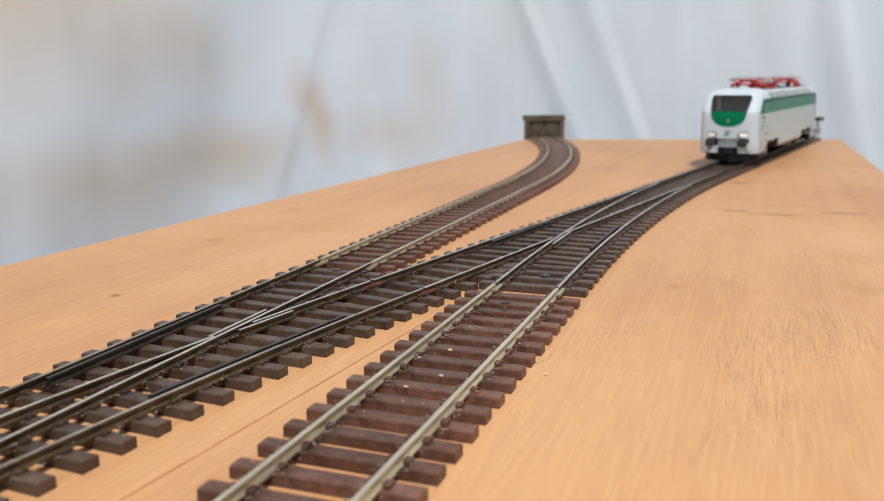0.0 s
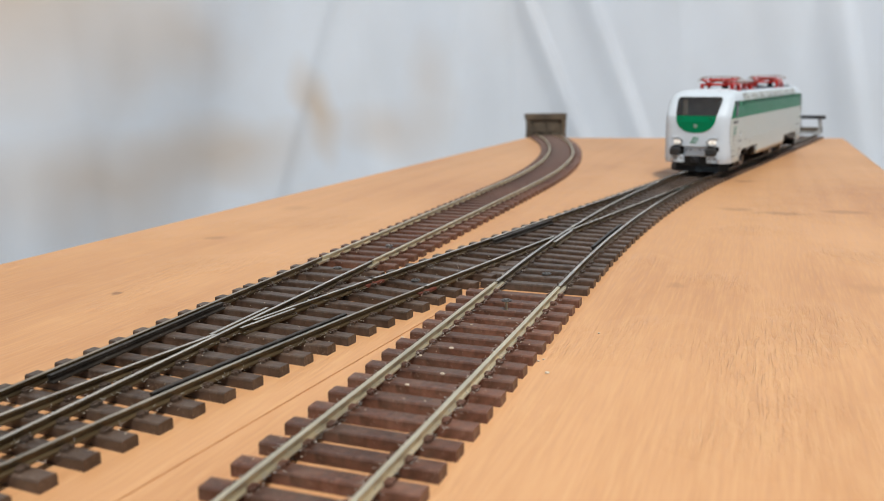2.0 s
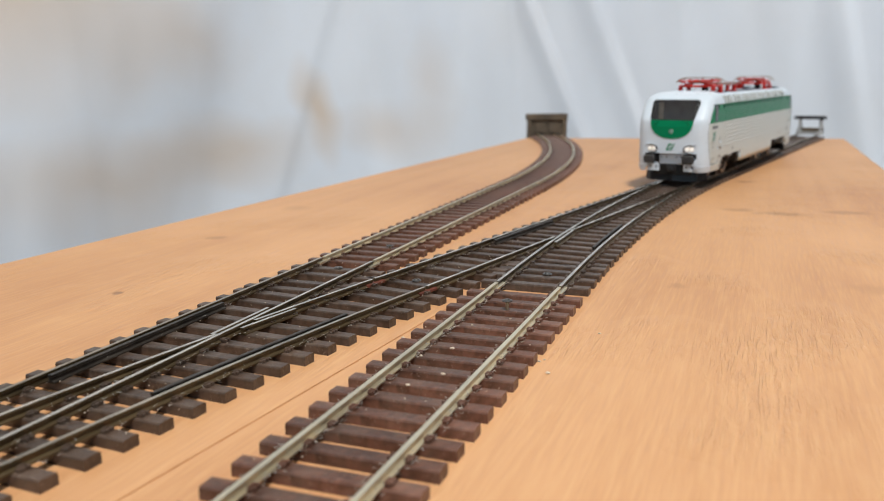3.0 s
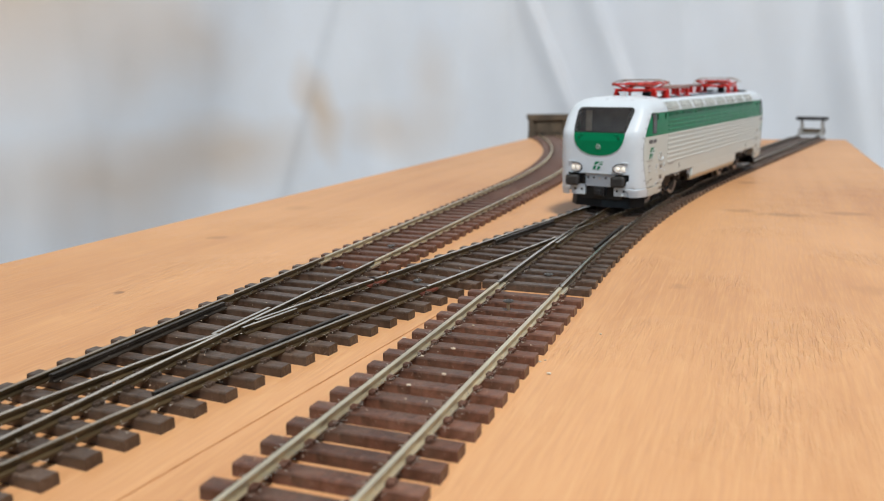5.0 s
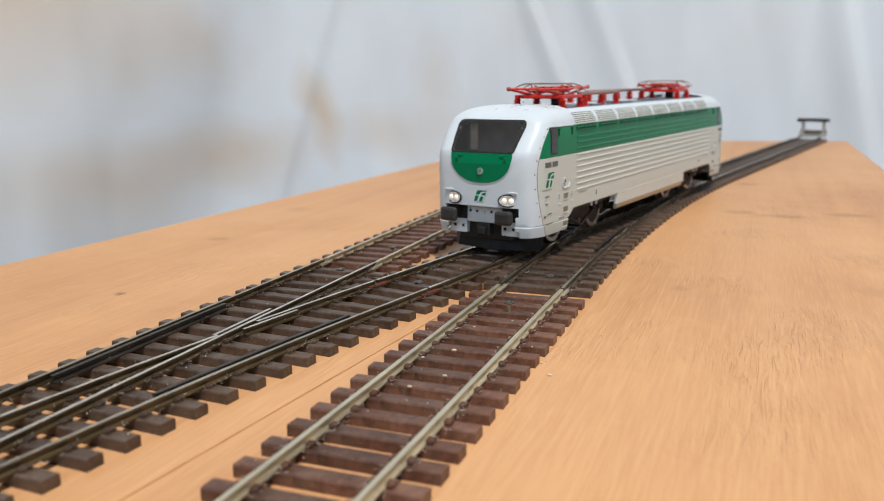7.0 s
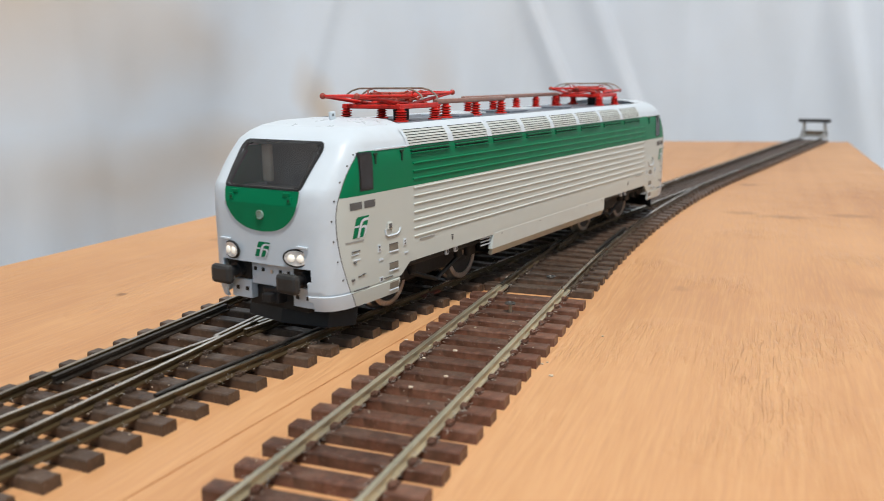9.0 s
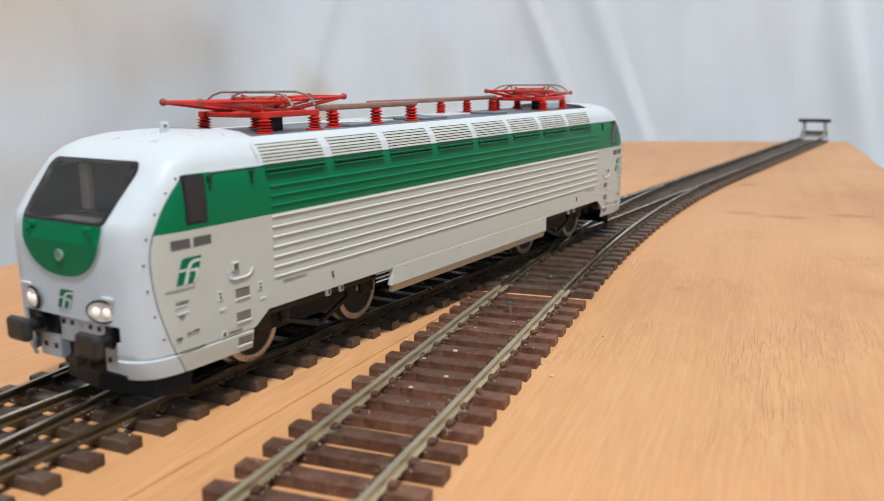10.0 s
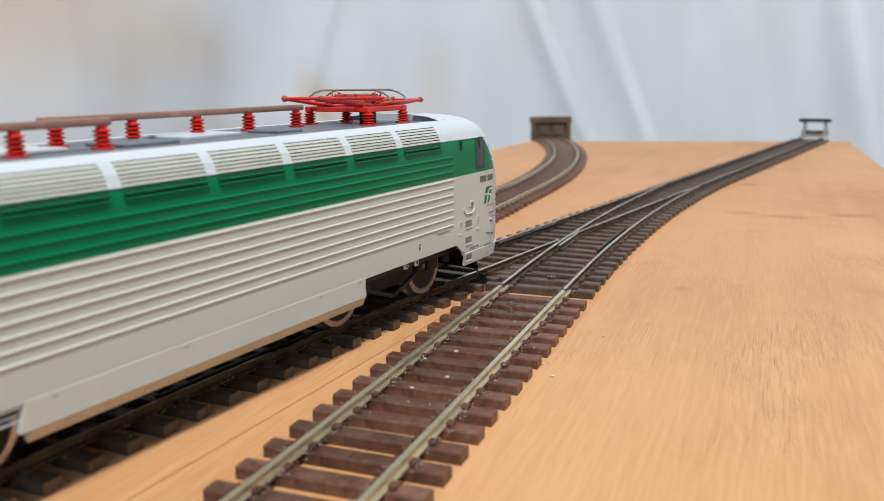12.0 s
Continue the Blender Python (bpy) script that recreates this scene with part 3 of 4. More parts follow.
SCREEN = clear_glass()
RED = mat("red_pantograph_paint", (0.62, 0.022, 0.014), 0.4, 0, 0.15, 900)
RED_OLD = mat("red_brown_pantograph", (0.36, 0.05, 0.028), 0.45, 0, 0.25, 900)
COPPER = mat("brown_busbar", (0.33, 0.185, 0.145), 0.45, 0.1, 0.12, 600)
STRIP = mat("grey_brown_contact_strip", (0.36, 0.31, 0.25), 0.35, 0.5, 0.2, 600)
ROOF_GREY = mat("slate_grey_roof", (0.14, 0.16, 0.19), 0.5, 0, 0.1, 300)
SLOT = mat("dark_green_slot", (0.004, 0.03, 0.014), 0.7, 0, 0.1, 300)
DARK_GAP = mat("dark_vent_gap", (0.022, 0.024, 0.024), 0.7, 0, 0.1, 300)
CREAM = mat("cream_skirt", (0.52, 0.46, 0.34), 0.5, 0, 0.05, 300)
PRINT = mat("dark_print", (0.10, 0.10, 0.10), 0.5, 0, 0.1, 900)
RIM = mat("worn_wheel_rim", (0.55, 0.48, 0.42), 0.35, 0.8, 0.2, 900)


def livery():
    """Shell paint: white cabs and roof, grey flanks and a green band, by place on the shell."""
    m = mat("loco_livery", (0.575, 0.63, 0.675), 0.33, 0, 0.02, 300, spec=0.16)
    nt = m.node_tree
    b = nt.nodes["Principled BSDF"]
    white = b.inputs["Base Color"].links[0].from_socket
    sep = node(nt, "ShaderNodeSeparateXYZ", nt.nodes.new("ShaderNodeTexCoord").outputs["Object"])
    # the rear cab's moulding reaches a little further round than the front one's
    u = calc(nt, "ADD", calc(nt, "ABSOLUTE", sep.outputs[1]), calc(nt, "MULTIPLY", calc(nt, "GREATER_THAN", sep.outputs[1], 0.0), 0.002))
    z = sep.outputs[2]
    below = calc(nt, "MAXIMUM", calc(nt, "SUBTRACT", 0.030, z), 0.0)
    above = calc(nt, "MAXIMUM", calc(nt, "SUBTRACT", z, 0.030), 0.0)
    bow = calc(nt, "ADD", calc(nt, "MULTIPLY", calc(nt, "MULTIPLY", below, below), 13.3), calc(nt, "MULTIPLY", calc(nt, "MULTIPLY", above, above), 40.0))
    edge = calc(nt, "SUBTRACT", 0.1072, bow)
    flank = calc(nt, "LESS_THAN", u, edge)
    gap = calc(nt, "LESS_THAN", calc(nt, "ABSOLUTE", calc(nt, "SUBTRACT", u, edge)), 0.00011)
    gap = calc(nt, "MULTIPLY", gap, calc(nt, "LESS_THAN", z, 0.0439))
    flank = calc(nt, "MULTIPLY", flank, calc(nt, "LESS_THAN", z, 0.0439))
    flank = calc(nt, "MULTIPLY", flank, calc(nt, "GREATER_THAN", calc(nt, "ABSOLUTE", sep.outputs[0]), 0.0135))
    band = calc(nt, "GREATER_THAN", z, 0.0346)
    side = mixed(nt, band, (0.53, 0.555, 0.515, 1), (0.001, 0.170, 0.070, 1))
    # the dark joint between cab moulding and flank
    nt.links.new(mixed(nt, gap, mixed(nt, flank, white, side), (0.10, 0.10, 0.10, 1)), b.inputs["Base Color"])
    return m


LIVERY = livery()
CAB0, EXPO = 84.0, 6.6
Z_KEYS = [10.0, 13, 18, 27, 33, 36.4, 40, 43, 45.9, 47.6, 48.9, 49.8, 50.3]
N_KEYS = [109.8, 110.8, 111.1, 111.2, 111.3, 110.6, 107.9, 105.3, 103.0, 100.6, 97.4, 93.6, 90.0]
W_KEYS = [18.2, 18.6, 18.75, 18.75, 18.75, 18.75, 18.75, 18.6, 17.6, 16.3, 14.6, 11.5, 6.0]


def shell_n(z):
    return float(np.interp(z, Z_KEYS, N_KEYS))


def shell_w(z):
    return float(np.interp(z, Z_KEYS, W_KEYS))


def nose_u(v, z):
    """How far the cab front reaches at a height and a side offset."""
    return CAB0 + (shell_n(z) - CAB0) * max(0.0, 1 - min(1, abs(v) / shell_w(z)) ** EXPO) ** (1 / EXPO)


def side_v(u, z):
    """The half width of the shell at a place along it."""
    k = max(0.0, (abs(u) - CAB0) / (shell_n(z) - CAB0))
    return shell_w(z) * max(0.0, 1 - k ** EXPO) ** (1 / EXPO)


def ring(z):
    """Outline of the shell at a height, as (x, y), once round."""
    quarter = []
    for u in (0, 20, 40.6, 60, 74, 80):
        quarter.append((side_v(u, z), u))
    for i in range(0, 41):
        a = i / 40
        if a < 0.6:
            u = CAB0 + (shell_n(z) - CAB0) * (a / 0.6) * 0.93
            quarter.append((side_v(u, z), u))
        else:
            v0 = side_v(CAB0 + (shell_n(z) - CAB0) * 0.93, z)
            v = v0 * (1 - (a - 0.6) / 0.4)
            quarter.append((v, nose_u(v, z)))
    q1 = [(v, -u) for v, u in quarter]
    q2 = [(-v, -u) for v, u in quarter[::-1]][1:]
    half = q1 + q2
    return half + [(-x, -y) for x, y in half][1:-1]


def shell(bm, zs, keep, cap):
    rows = [[bm.verts.new((x, y, z)) for x, y in ring(z)] for z in zs]
    n = len(rows[0])
    for a, b, z0, z1 in zip(rows, rows[1:], zs, zs[1:]):
        for i in range(n):
            j = (i + 1) % n
            c = (a[i].co + a[j].co + b[i].co + b[j].co) / 4
            if keep(abs(c.y), abs(c.x), c.z):
                bm.faces.new((a[i], a[j], b[j], b[i]))
    if cap:
        bm.faces.new(rows[-1])
    bmesh.ops.delete(bm, geom=[v for v in bm.verts if not v.link_faces], context="VERTS")
    bmesh.ops.recalc_face_normals(bm, faces=bm.faces)


def thicken(bm, t):
    bmesh.ops.solidify(bm, geom=list(bm.faces), thickness=t)
    bmesh.ops.recalc_face_normals(bm, faces=bm.faces)


def patch(bm, inside, v0, v1, z0, z1, nv, nz, surface, lift, thick=0.25):
    """A plate that follows the shell: surface(a, z) gives a place, inside(a, z) what is kept, by its edge line."""
    grid = []
    for k in range(nz + 1):
        z = z0 + (z1 - z0) * k / nz
        lo, hi = inside(z)
        row = []
        for i in range(nv + 1):
            a = lo + (hi - lo) * i / nv
            row.append(bm.verts.new(surface(a, z, lift)))
        grid.append(row)
    for r, s in zip(grid, grid[1:]):
        for i in range(nv):
            bm.faces.new((r[i], r[i + 1], s[i + 1], s[i]))
    bmesh.ops.recalc_face_normals(bm, faces=bm.faces)


def on_nose(end):
    return lambda v, z, lift: (v * end, -end * (nose_u(v, z) + lift), z)


def on_flank(side):
    return lambda u, z, lift: (side * (side_v(u, z) + lift), -u, z)


def insulator(x, y, z, h, owner):
    prof = [(1.85, 0), (1.85, 0.45)]
    k = 4
    for i in range(k):
        z0 = 0.55 + (h - 1.0) * i / k
        st = (h - 1.0) / k
        prof += [(0.8, z0), (1.5, z0 + st * 0.42), (1.5, z0 + st * 0.58), (0.8, z0 + st)]
    prof += [(0.9, h - 0.3), (0.9, h)]
    bm = lathe(bmesh.new(), prof, 14, Matrix.Translation((x, y, z)))
    return part("insulator", bm, RED, owner, "ribbed red insulator", smooth=True)


def pantograph(owner, u0, end):
    """A folded double-arm collector: low frame, crossed arms, and two bent pans."""
    z = 48.7
    p = part("pantograph", bmesh.new(), RED, owner, "folded red pantograph")
    bm = bmesh.new()
    for x in (-8.3, 8.3):
        box(bm, x, -u0, z + 3.1, 1.7, 17.5, 1.2, 0.2)
    for d in (-7.5, 7.5):
        box(bm, 0, -u0 + d, z + 3.1, 16.4, 1.4, 1.0, 0.2)
    box(bm, 0, -u0, z + 2.9, 10, 8, 1.2, 0.3)
    part("base_frame", bm, RED, p)
    reach = {-1: 20.7, 1: 21.9}
    tips = {-1: z + 6.5, 1: z + (6.7 if end > 0 else 5.2)}
    for x in (-1, 1):
        for d in (-1, 1):
            out, tip_z = -u0 + d * reach[d], tips[d]
            bm = bmesh.new()
            rod(bm, (x * 6.5, -u0 - d * 1.5, z + 3.9), (x * 5.2, out, tip_z), 0.55, 8, 0.42)
            part("lower_arm", bm, RED, p)
            bm = bmesh.new()
            rod(bm, (x * 5.2, out, tip_z), (x * 7.4, -u0 - d * 1.0, tip_z - 0.3), 0.36, 8)
            part("upper_arm", bm, RED, p)
            bm = bmesh.new()
            rod(bm, (x * 5.0, -u0 + d * 1.0, z + 5.0), (x * 3.2, -u0 + d * 12.0, z + 6.0), 0.34, 6)
            part("stay", bm, RED_OLD, p)
            bm = bmesh.new()
            bmesh.ops.create_icosphere(bm, subdivisions=2, radius=0.78, matrix=Matrix.Translation((x * 5.2, out, tip_z)))
            part("joint", bm, RED_OLD, p, smooth=True)
            bm = bmesh.new()
            rod(bm, (x * 7.2, -u0 + d * 6.5, z + 4.0), (x * 2.0, -u0 + d * 2.0, z + 7.0), 0.28, 6)
            rod(bm, (x * 3.4, -u0 + d * 5.0, z + 5.4), (x * 6.4, -u0 + d * 1.2, z + 7.4), 0.25, 6)
            part("spring", bm, RED_OLD, p)
    for d in (-1, 1):
        bm = bmesh.new()
        rod(bm, (-5.2, -u0 + d * reach[d], tips[d]), (5.2, -u0 + d * reach[d], tips[d]), 0.33, 8)
        part("cross_tube", bm, RED, p)
        bm = bmesh.new()
        pts = [(-12.4, 5.2), (-11.6, 6.4), (-10.0, 7.3), (-7.6, 7.9), (7.6, 7.9), (10.0, 7.3), (11.6, 6.4), (12.4, 5.2)]
        for a, b in zip(pts, pts[1:]):
            rod(bm, (a[0], -u0 + d * 3.4, z + a[1] + 0.2), (b[0], -u0 + d * 3.4, z + b[1] + 0.2), 0.24, 8)
        part("contact_strip", bm, STRIP, p, "thin grey-brown contact strip", smooth=True)
    bm = bmesh.new()
    box(bm, 0, -u0, z + 5.1, 8.5, 7.5, 1.3, 0.4)
    for x in (-3, 0, 3):
        rod(bm, (x, -u0 - 4.5, z + 6.6), (x, -u0 + 4.5, z + 6.6), 0.55, 8)
    box(bm, 2.5, -u0 + 3, z + 4.0, 3, 3, 2.2, 0.3)
    part("linkage", bm, RED_OLD, p, "worn brown-red linkage")
    part("air_cylinder", box(bmesh.new(), 2.2, -u0 + 1.5, z - 0.1, 3.2, 3.2, 3.4, 0.4), BLACK, p, "black air cylinder")
    for x in (-8.6, 8.6):
        for d in (-7.6, 7.6):
            insulator(x, -u0 + d, z - 0.1, 3.4, p)


def emblem(owner, place, h, w, label):
    """A slanted green plate with a pale bent stroke on it; place(a, b, lift) lays it on the shell."""
    for name, material, lift, polys in (
            ("emblem", GREEN, 0.06, [((-0.5, -0.5), (0.42, -0.5), (0.5, -0.4), (0.5, 0.5), (-0.42, 0.5), (-0.5, 0.4))]),
            ("emblem_stroke", WHITE, 0.11, [((-0.16, -0.5), (0.02, -0.5), (0.04, 0.12), (0.1, 0.24), (0.22, 0.28), (0.5, 0.28), (0.5, 0.40), (0.12, 0.40), (-0.06, 0.32), (-0.14, 0.14)),
                                            ((0.06, -0.06), (0.26, -0.04), (0.36, -0.12), (0.36, -0.3), (0.3, -0.5), (0.42, -0.5), (0.5, -0.3), (0.5, -0.04), (0.4, 0.06), (0.06, 0.06)),
                                            ((-0.5, 0.0), (-0.17, 0.0), (-0.17, 0.1), (-0.5, 0.1))])):
        bm = bmesh.new()
        for poly in polys:
            bm.faces.new([bm.verts.new(place((x + 0.34 * y) * w, y * h, lift)) for x, y in poly])
        ob = part(name, bm, material, owner, label if name == "emblem" else "")
        owner = ob


def locomotive():
    loco = thing("locomotive", "white and grey model locomotive with green band and red pantographs", "locomotive")
    levels = [16.7, 18, 19.6, 21, 23, 25.5, 28, 31, 34.6, 36.4, 37.0, 38.5, 40.5, 42.5, 43.9, 45.2, 45.9, 46.8, 47.6, 48.3, 48.9, 49.4, 49.8, 50.1, 50.3]
    bm = bmesh.new()
    beam = lambda u, v, z: not (u > 100 and v < 13 and z < 19.6)
    shell(bm, [z for z in levels if z <= 48.95], lambda u, v, z: beam(u, v, z) and not (u > 99 and v < (10.4 if 37.0 < z < 45.2 else 9.6) and 36.4 < z < 45.9), False)
    thicken(bm, 0.5)
    body = part("body", bm, LIVERY, loco, smooth=True)
    # the black rim round the windscreen openings
    body.data.materials.append(BLACK)
    for f in body.data.polygons:
        c = f.center * 1000
        if abs(c.y) > 99 and 36.4 < c.z < 45.9 and abs(c.x) < 10.5 + 0.125 * (c.z - 36.5):
            f.material_index = 1
    # low aprons below the cabs
    for end in (1, -1):
        for side in (1, -1):
            bm = bmesh.new()
            shell(bm, [10.3, 11.2, 12.4, 13.6, 13.7, 14.0, 14.1, 15.0, 15.8, 16.7], lambda u, v, z: u > 80.5 and not (u > 100 and v < 12.5), False)
            bmesh.ops.delete(bm, geom=[f for f in bm.faces if f.calc_center_median().y * end > 0 or f.calc_center_median().x * side < 0], context="FACES")
            for v in bm.verts:
                if v.co.z < 13.65:
                    v.co.x += side * 0.22
                    v.co.y -= end * (0.22 if abs(v.co.y) > 104 else 0)
                elif v.co.z < 14.05:
                    v.co.x -= side * 0.2
                rear = 86.4 - 4.6 * max(0.0, v.co.z - 13.4) / 3.3
                if abs(v.co.y) < rear:
                    v.co.y = -end * rear
            bmesh.ops.dissolve_degenerate(bm, dist=0.01, edges=bm.edges)
            thicken(bm, 0.6)
            part("apron", bm, LIVERY, loco, smooth=True)
        # cab roof
        bm = bmesh.new()
        zs = [48.9, 49.4, 49.8, 50.1, 50.3]
        shell(bm, zs, lambda u, v, z: u > 81, False)
        bmesh.ops.delete(bm, geom=[f for f in bm.faces if f.calc_center_median().y * end > 0], context="FACES")
        top = ring(50.3)
        outline = [(x, y) for x, y in top if -y * end > 81]
        bm.faces.new([bm.verts.new((x, y, 50.3)) for x, y in outline])
        arch = [(side_v(82, z), z) for z in [47.8] + zs]
        arch = arch + [(-x, z) for x, z in arch[::-1]]
        bm.faces.new([bm.verts.new((x, -end * 82.2, z)) for x, z in arch])
        bmesh.ops.remove_doubles(bm, verts=bm.verts, dist=0.02)
        bmesh.ops.recalc_face_normals(bm, faces=bm.faces)
        part("cab_roof", bm, WHITE, loco, smooth=True)
        bm = bmesh.new()
        box(bm, 0, -end * 83.2, 48.4, 22, 1.2, 0.8, 0.2)
        part("roof_step", bm, WHITE, loco)
        bm = bmesh.new()
        box(bm, 4 * end, -end * 91, 50.0, 0.7, 1.9, 2.0, 0.3)
        horn = part("lifting_eye", bm, WHITE, loco)
        # dark rod in place of the eye's opening, its shade as colour
        bm = bmesh.new()
        rod(bm, (4 * end - 0.4, -end * 91.1, 51.2), (4 * end + 0.4, -end * 91.1, 51.2), 0.34, 10)
        part("eye_hole", bm, PRINT, horn)
    bm = bmesh.new()
    box(bm, 0, 0, 47.9, 28.4, 168, 0.8, 0.2)
    part("roof", bm, ROOF_GREY, loco, "slate grey roof deck")
    # roof hatches
    for u, v, sx, sy in ((28, -2, 12, 17), (6, 3, 10, 12), (-14, -3, 11, 15), (-30, 4, 8, 8), (40, 6, 7, 8)):
        part("roof_hatch", box(bmesh.new(), v, -u, 48.6, sx, sy, 0.7, 0.2), WHITE if u in (28, -14) else ROOF_GREY, loco)
    # cab fronts
    for end in (1, -1):
        def outline(z, grow):
            """Half width of the windscreen opening at a height, with round corners."""
            w = 10.9 + 1.2 * (z - 36.5) / 9.3 + grow
            for d, r in ((z - (45.85 + grow - 2.2), 2.2), (36.4 - grow + 1.0 - z, 1.0)):
                if d > 0:
                    w -= r - math.sqrt(max(0.0, r * r - min(d, r) ** 2))
            return w
        screen = lambda z: (-outline(z, 0.0), outline(z, 0.0))
        bm = bmesh.new()
        patch(bm, screen, 0, 0, 36.5, 45.8, 56, 34, on_nose(end), 0.3)
        ws = part("windscreen", bm, SCREEN, loco, "smoked glossy windscreen", smooth=True)
        for z0, z1, lo, hi in ((36.15, 36.7, 0, 1), (45.5, 46.15, 0, 1), (36.7, 45.5, 0, 0.045), (36.7, 45.5, 0.955, 1)):
            def strip(z):
                w = outline(z, 0.32)
                return -w + 2 * w * lo, -w + 2 * w * hi
            bm = bmesh.new()
            patch(bm, strip, 0, 0, z0, z1, 48 if hi - lo > 0.5 else 8, 14, on_nose(end), 0.16)
            part("seal_strip", bm, BLACK, ws, smooth=True)
        part("cab_partition", box(bmesh.new(), 0, -end * 92, 34, 32, 1, 11.4), CAB_DARK, loco)
        part("cab_desk", box(bmesh.new(), 0, -end * 103, 32.6, 27, 10, 2.6, 0.6), CAB_DARK, loco)
        part("cab_seat", box(bmesh.new(), -9.6 * end, -end * 98.5, 36, 2.6, 1.4, 8.6, 0.4), BEIGE, loco, "beige cab fitting")
        def bowl(z):
            k = (36.2 - z) / 9.25
            w = 10.9 * max(0.0, 1 - k ** 2.3) ** (1 / 2.3)
            return -w, w
        bm = bmesh.new()
        patch(bm, bowl, 0, 0, 26.96, 36.15, 50, 40, on_nose(end), 0.24)
        panel = part("nose_panel", bm, GREEN, loco, "dark green rounded nose panel", smooth=True)
        def bowl_line(z):
            k = (36.5 - z) / 9.9
            w = 11.25 * max(0.0, 1 - k ** 2.3) ** (1 / 2.3)
            return -w, w
        bm = bmesh.new()
        patch(bm, bowl_line, 0, 0, 26.61, 36.45, 50, 40, on_nose(end), 0.14)
        part("panel_edge", bm, WHITE, panel, smooth=True)
        bm = bmesh.new()
        lathe(bm, [(1.1, 0), (1.1, 0.35), (0.9, 0.5), (0.75, 0.4), (0.2, 0.4)], 18, Matrix.Translation((0, -end * (nose_u(0, 30.6) + 0.1), 30.6)) @ pose(0, 0, 0, 90 if end > 0 else -90))
        part("upper_lamp", bm, LAMP_DULL, panel, "small round lamp", smooth=True)
        for s in (-1, 1):
            bm = bmesh.new()
            box(bm, s * 7.6, -end * (nose_u(7.6, 35.3) + 0.25), 34.9, 2.0, 0.6, 0.9, 0.15)
            box(bm, s * 8.5, -end * (nose_u(8.5, 34.0) + 0.25), 33.5, 1.2, 0.6, 1.4, 0.15)
            foot = part("wiper_foot", bm, GREEN, panel)
            part("wiper_pin", box(bmesh.new(), s * 8.5, -end * (nose_u(8.5, 34.0) + 0.55), 33.9, 0.5, 0.2, 0.5, 0.08), SLOT, foot)
            # headlamp cluster
            cx, cz = s * 9.6, 21.9
            base = Matrix.Translation((cx, -end * (nose_u(9.6, 21.9) - 0.1), cz)) @ pose(0, 0, 0, 0, 0, s * end * 14) @ pose(0, 0, 0, 90 if end > 0 else -90)
            bm = bmesh.new()
            lathe(bm, [(1.0, 0), (1.0, 0.3), (0.93, 0.45), (0.85, 0.45), (0.80, 0.2), (0.1, 0.2)], 24, base @ Matrix.Diagonal((3.25, 2.05, 1, 1)))
            lamp = part("headlamp", bm, BLACK, loco, smooth=True)
            bm = bmesh.new()
            lathe(bm, [(1.0, 0.3), (0.95, 0.5), (0.6, 0.42), (0.1, 0.4)], 28, base @ Matrix.Diagonal((2.85, 1.7, 1, 1)))
            part("reflector", bm, CHROME, lamp, "silver reflector", smooth=True)
            for k in (-1, 1):
                bm = bmesh.new()
                lathe(bm, [(0.85, 0.4), (0.75, 0.6), (0.4, 0.74), (0.1, 0.76)], 16, base @ Matrix.Translation((k * 1.1, 0, 0)))
                part("lens", bm, LAMP_ON if end > 0 else STEEL, lamp, "glowing warm white lens" if end > 0 else "clear lens", smooth=True)
            part("hand_grip", box(bmesh.new(), s * 11.4, -end * (nose_u(11.4, 24.3) + 0.2), 24.1, 3.0, 0.5, 0.5, 0.1), WHITE, loco)
            # buffers
            bm = bmesh.new()
            rod(bm, (s * 9.8, -end * 104, 16.9), (s * 9.8, -end * 113.6, 16.9), 1.15, 16)
            rod(bm, (s * 9.8, -end * 104, 16.9), (s * 9.8, -end * 110.2, 16.9), 1.75, 16)
            buf = part("buffer", bm, BLACK, loco, smooth=True)
            part("buffer_head", box(bmesh.new(), s * 9.8, -end * 114.2, 14.7, 6.0, 2.0, 4.4, 0.95), BUFFER, buf, "curved black buffer plate")
            # solid black block stands in for the shaded recess round the buffer
            part("buffer_recess", box(bmesh.new(), s * 9.7, -end * 107.2, 14.8, 6.6, 3.2, 4.9, 0.3), UNDER, loco, "black block for the shaded recess round the buffer")
            bm = bmesh.new()
            box(bm, s * 9.4, -end * 108, 10.4, 6.2, 2.0, 4.4, 0.2)
            step = part("front_step", bm, WHITE, loco)
            # black plugs stand for the shaded holes in the step
            for hole in (7.6, 10.6):
                part("step_hole", box(bmesh.new(), s * hole, -end * 109.02, 12.2, 0.9, 0.3, 0.9, 0.05), BLACK, step)
        emblem(loco, lambda a, b, lift: (a * end, -end * (nose_u(a, 22.9 + b) + 0.08 + lift), 22.9 + b), 3.4, 3.5, "green mark on white")
        bm = bmesh.new()
        box(bm, 0, -end * 105.9, 14.0, 12.6, 5.6, 5.4, 0.3)
        beam_ob = part("buffer_beam", bm, WHITE, loco)
        for v in (-5, -2.6, 0, 2.6, 5):
            part("bolt", box(bmesh.new(), v, -end * 108.8, 17.2 if v else 17.0, 0.7, 0.4, 0.8, 0.1), UNDER if v else STEEL, beam_ob)
        bm = bmesh.new()
        box(bm, 0, -end * 107.2, 10.2, 4.6, 4.6, 3.8, 0.4)
        box(bm, 0, -end * 109.8, 10.8, 2.6, 2.6, 2.0, 0.3)
        part("coupler", bm, BLACK, loco)
        # added black block fills the gap with the darkness of a recess
        part("coupler_pocket", box(bmesh.new(), 0, -end * 103.4, 8.6, 18, 7.0, 5.6, 0.3), UNDER, loco, "black block filling the shaded gap behind the coupler")
        # snowplough
        bm = bmesh.new()
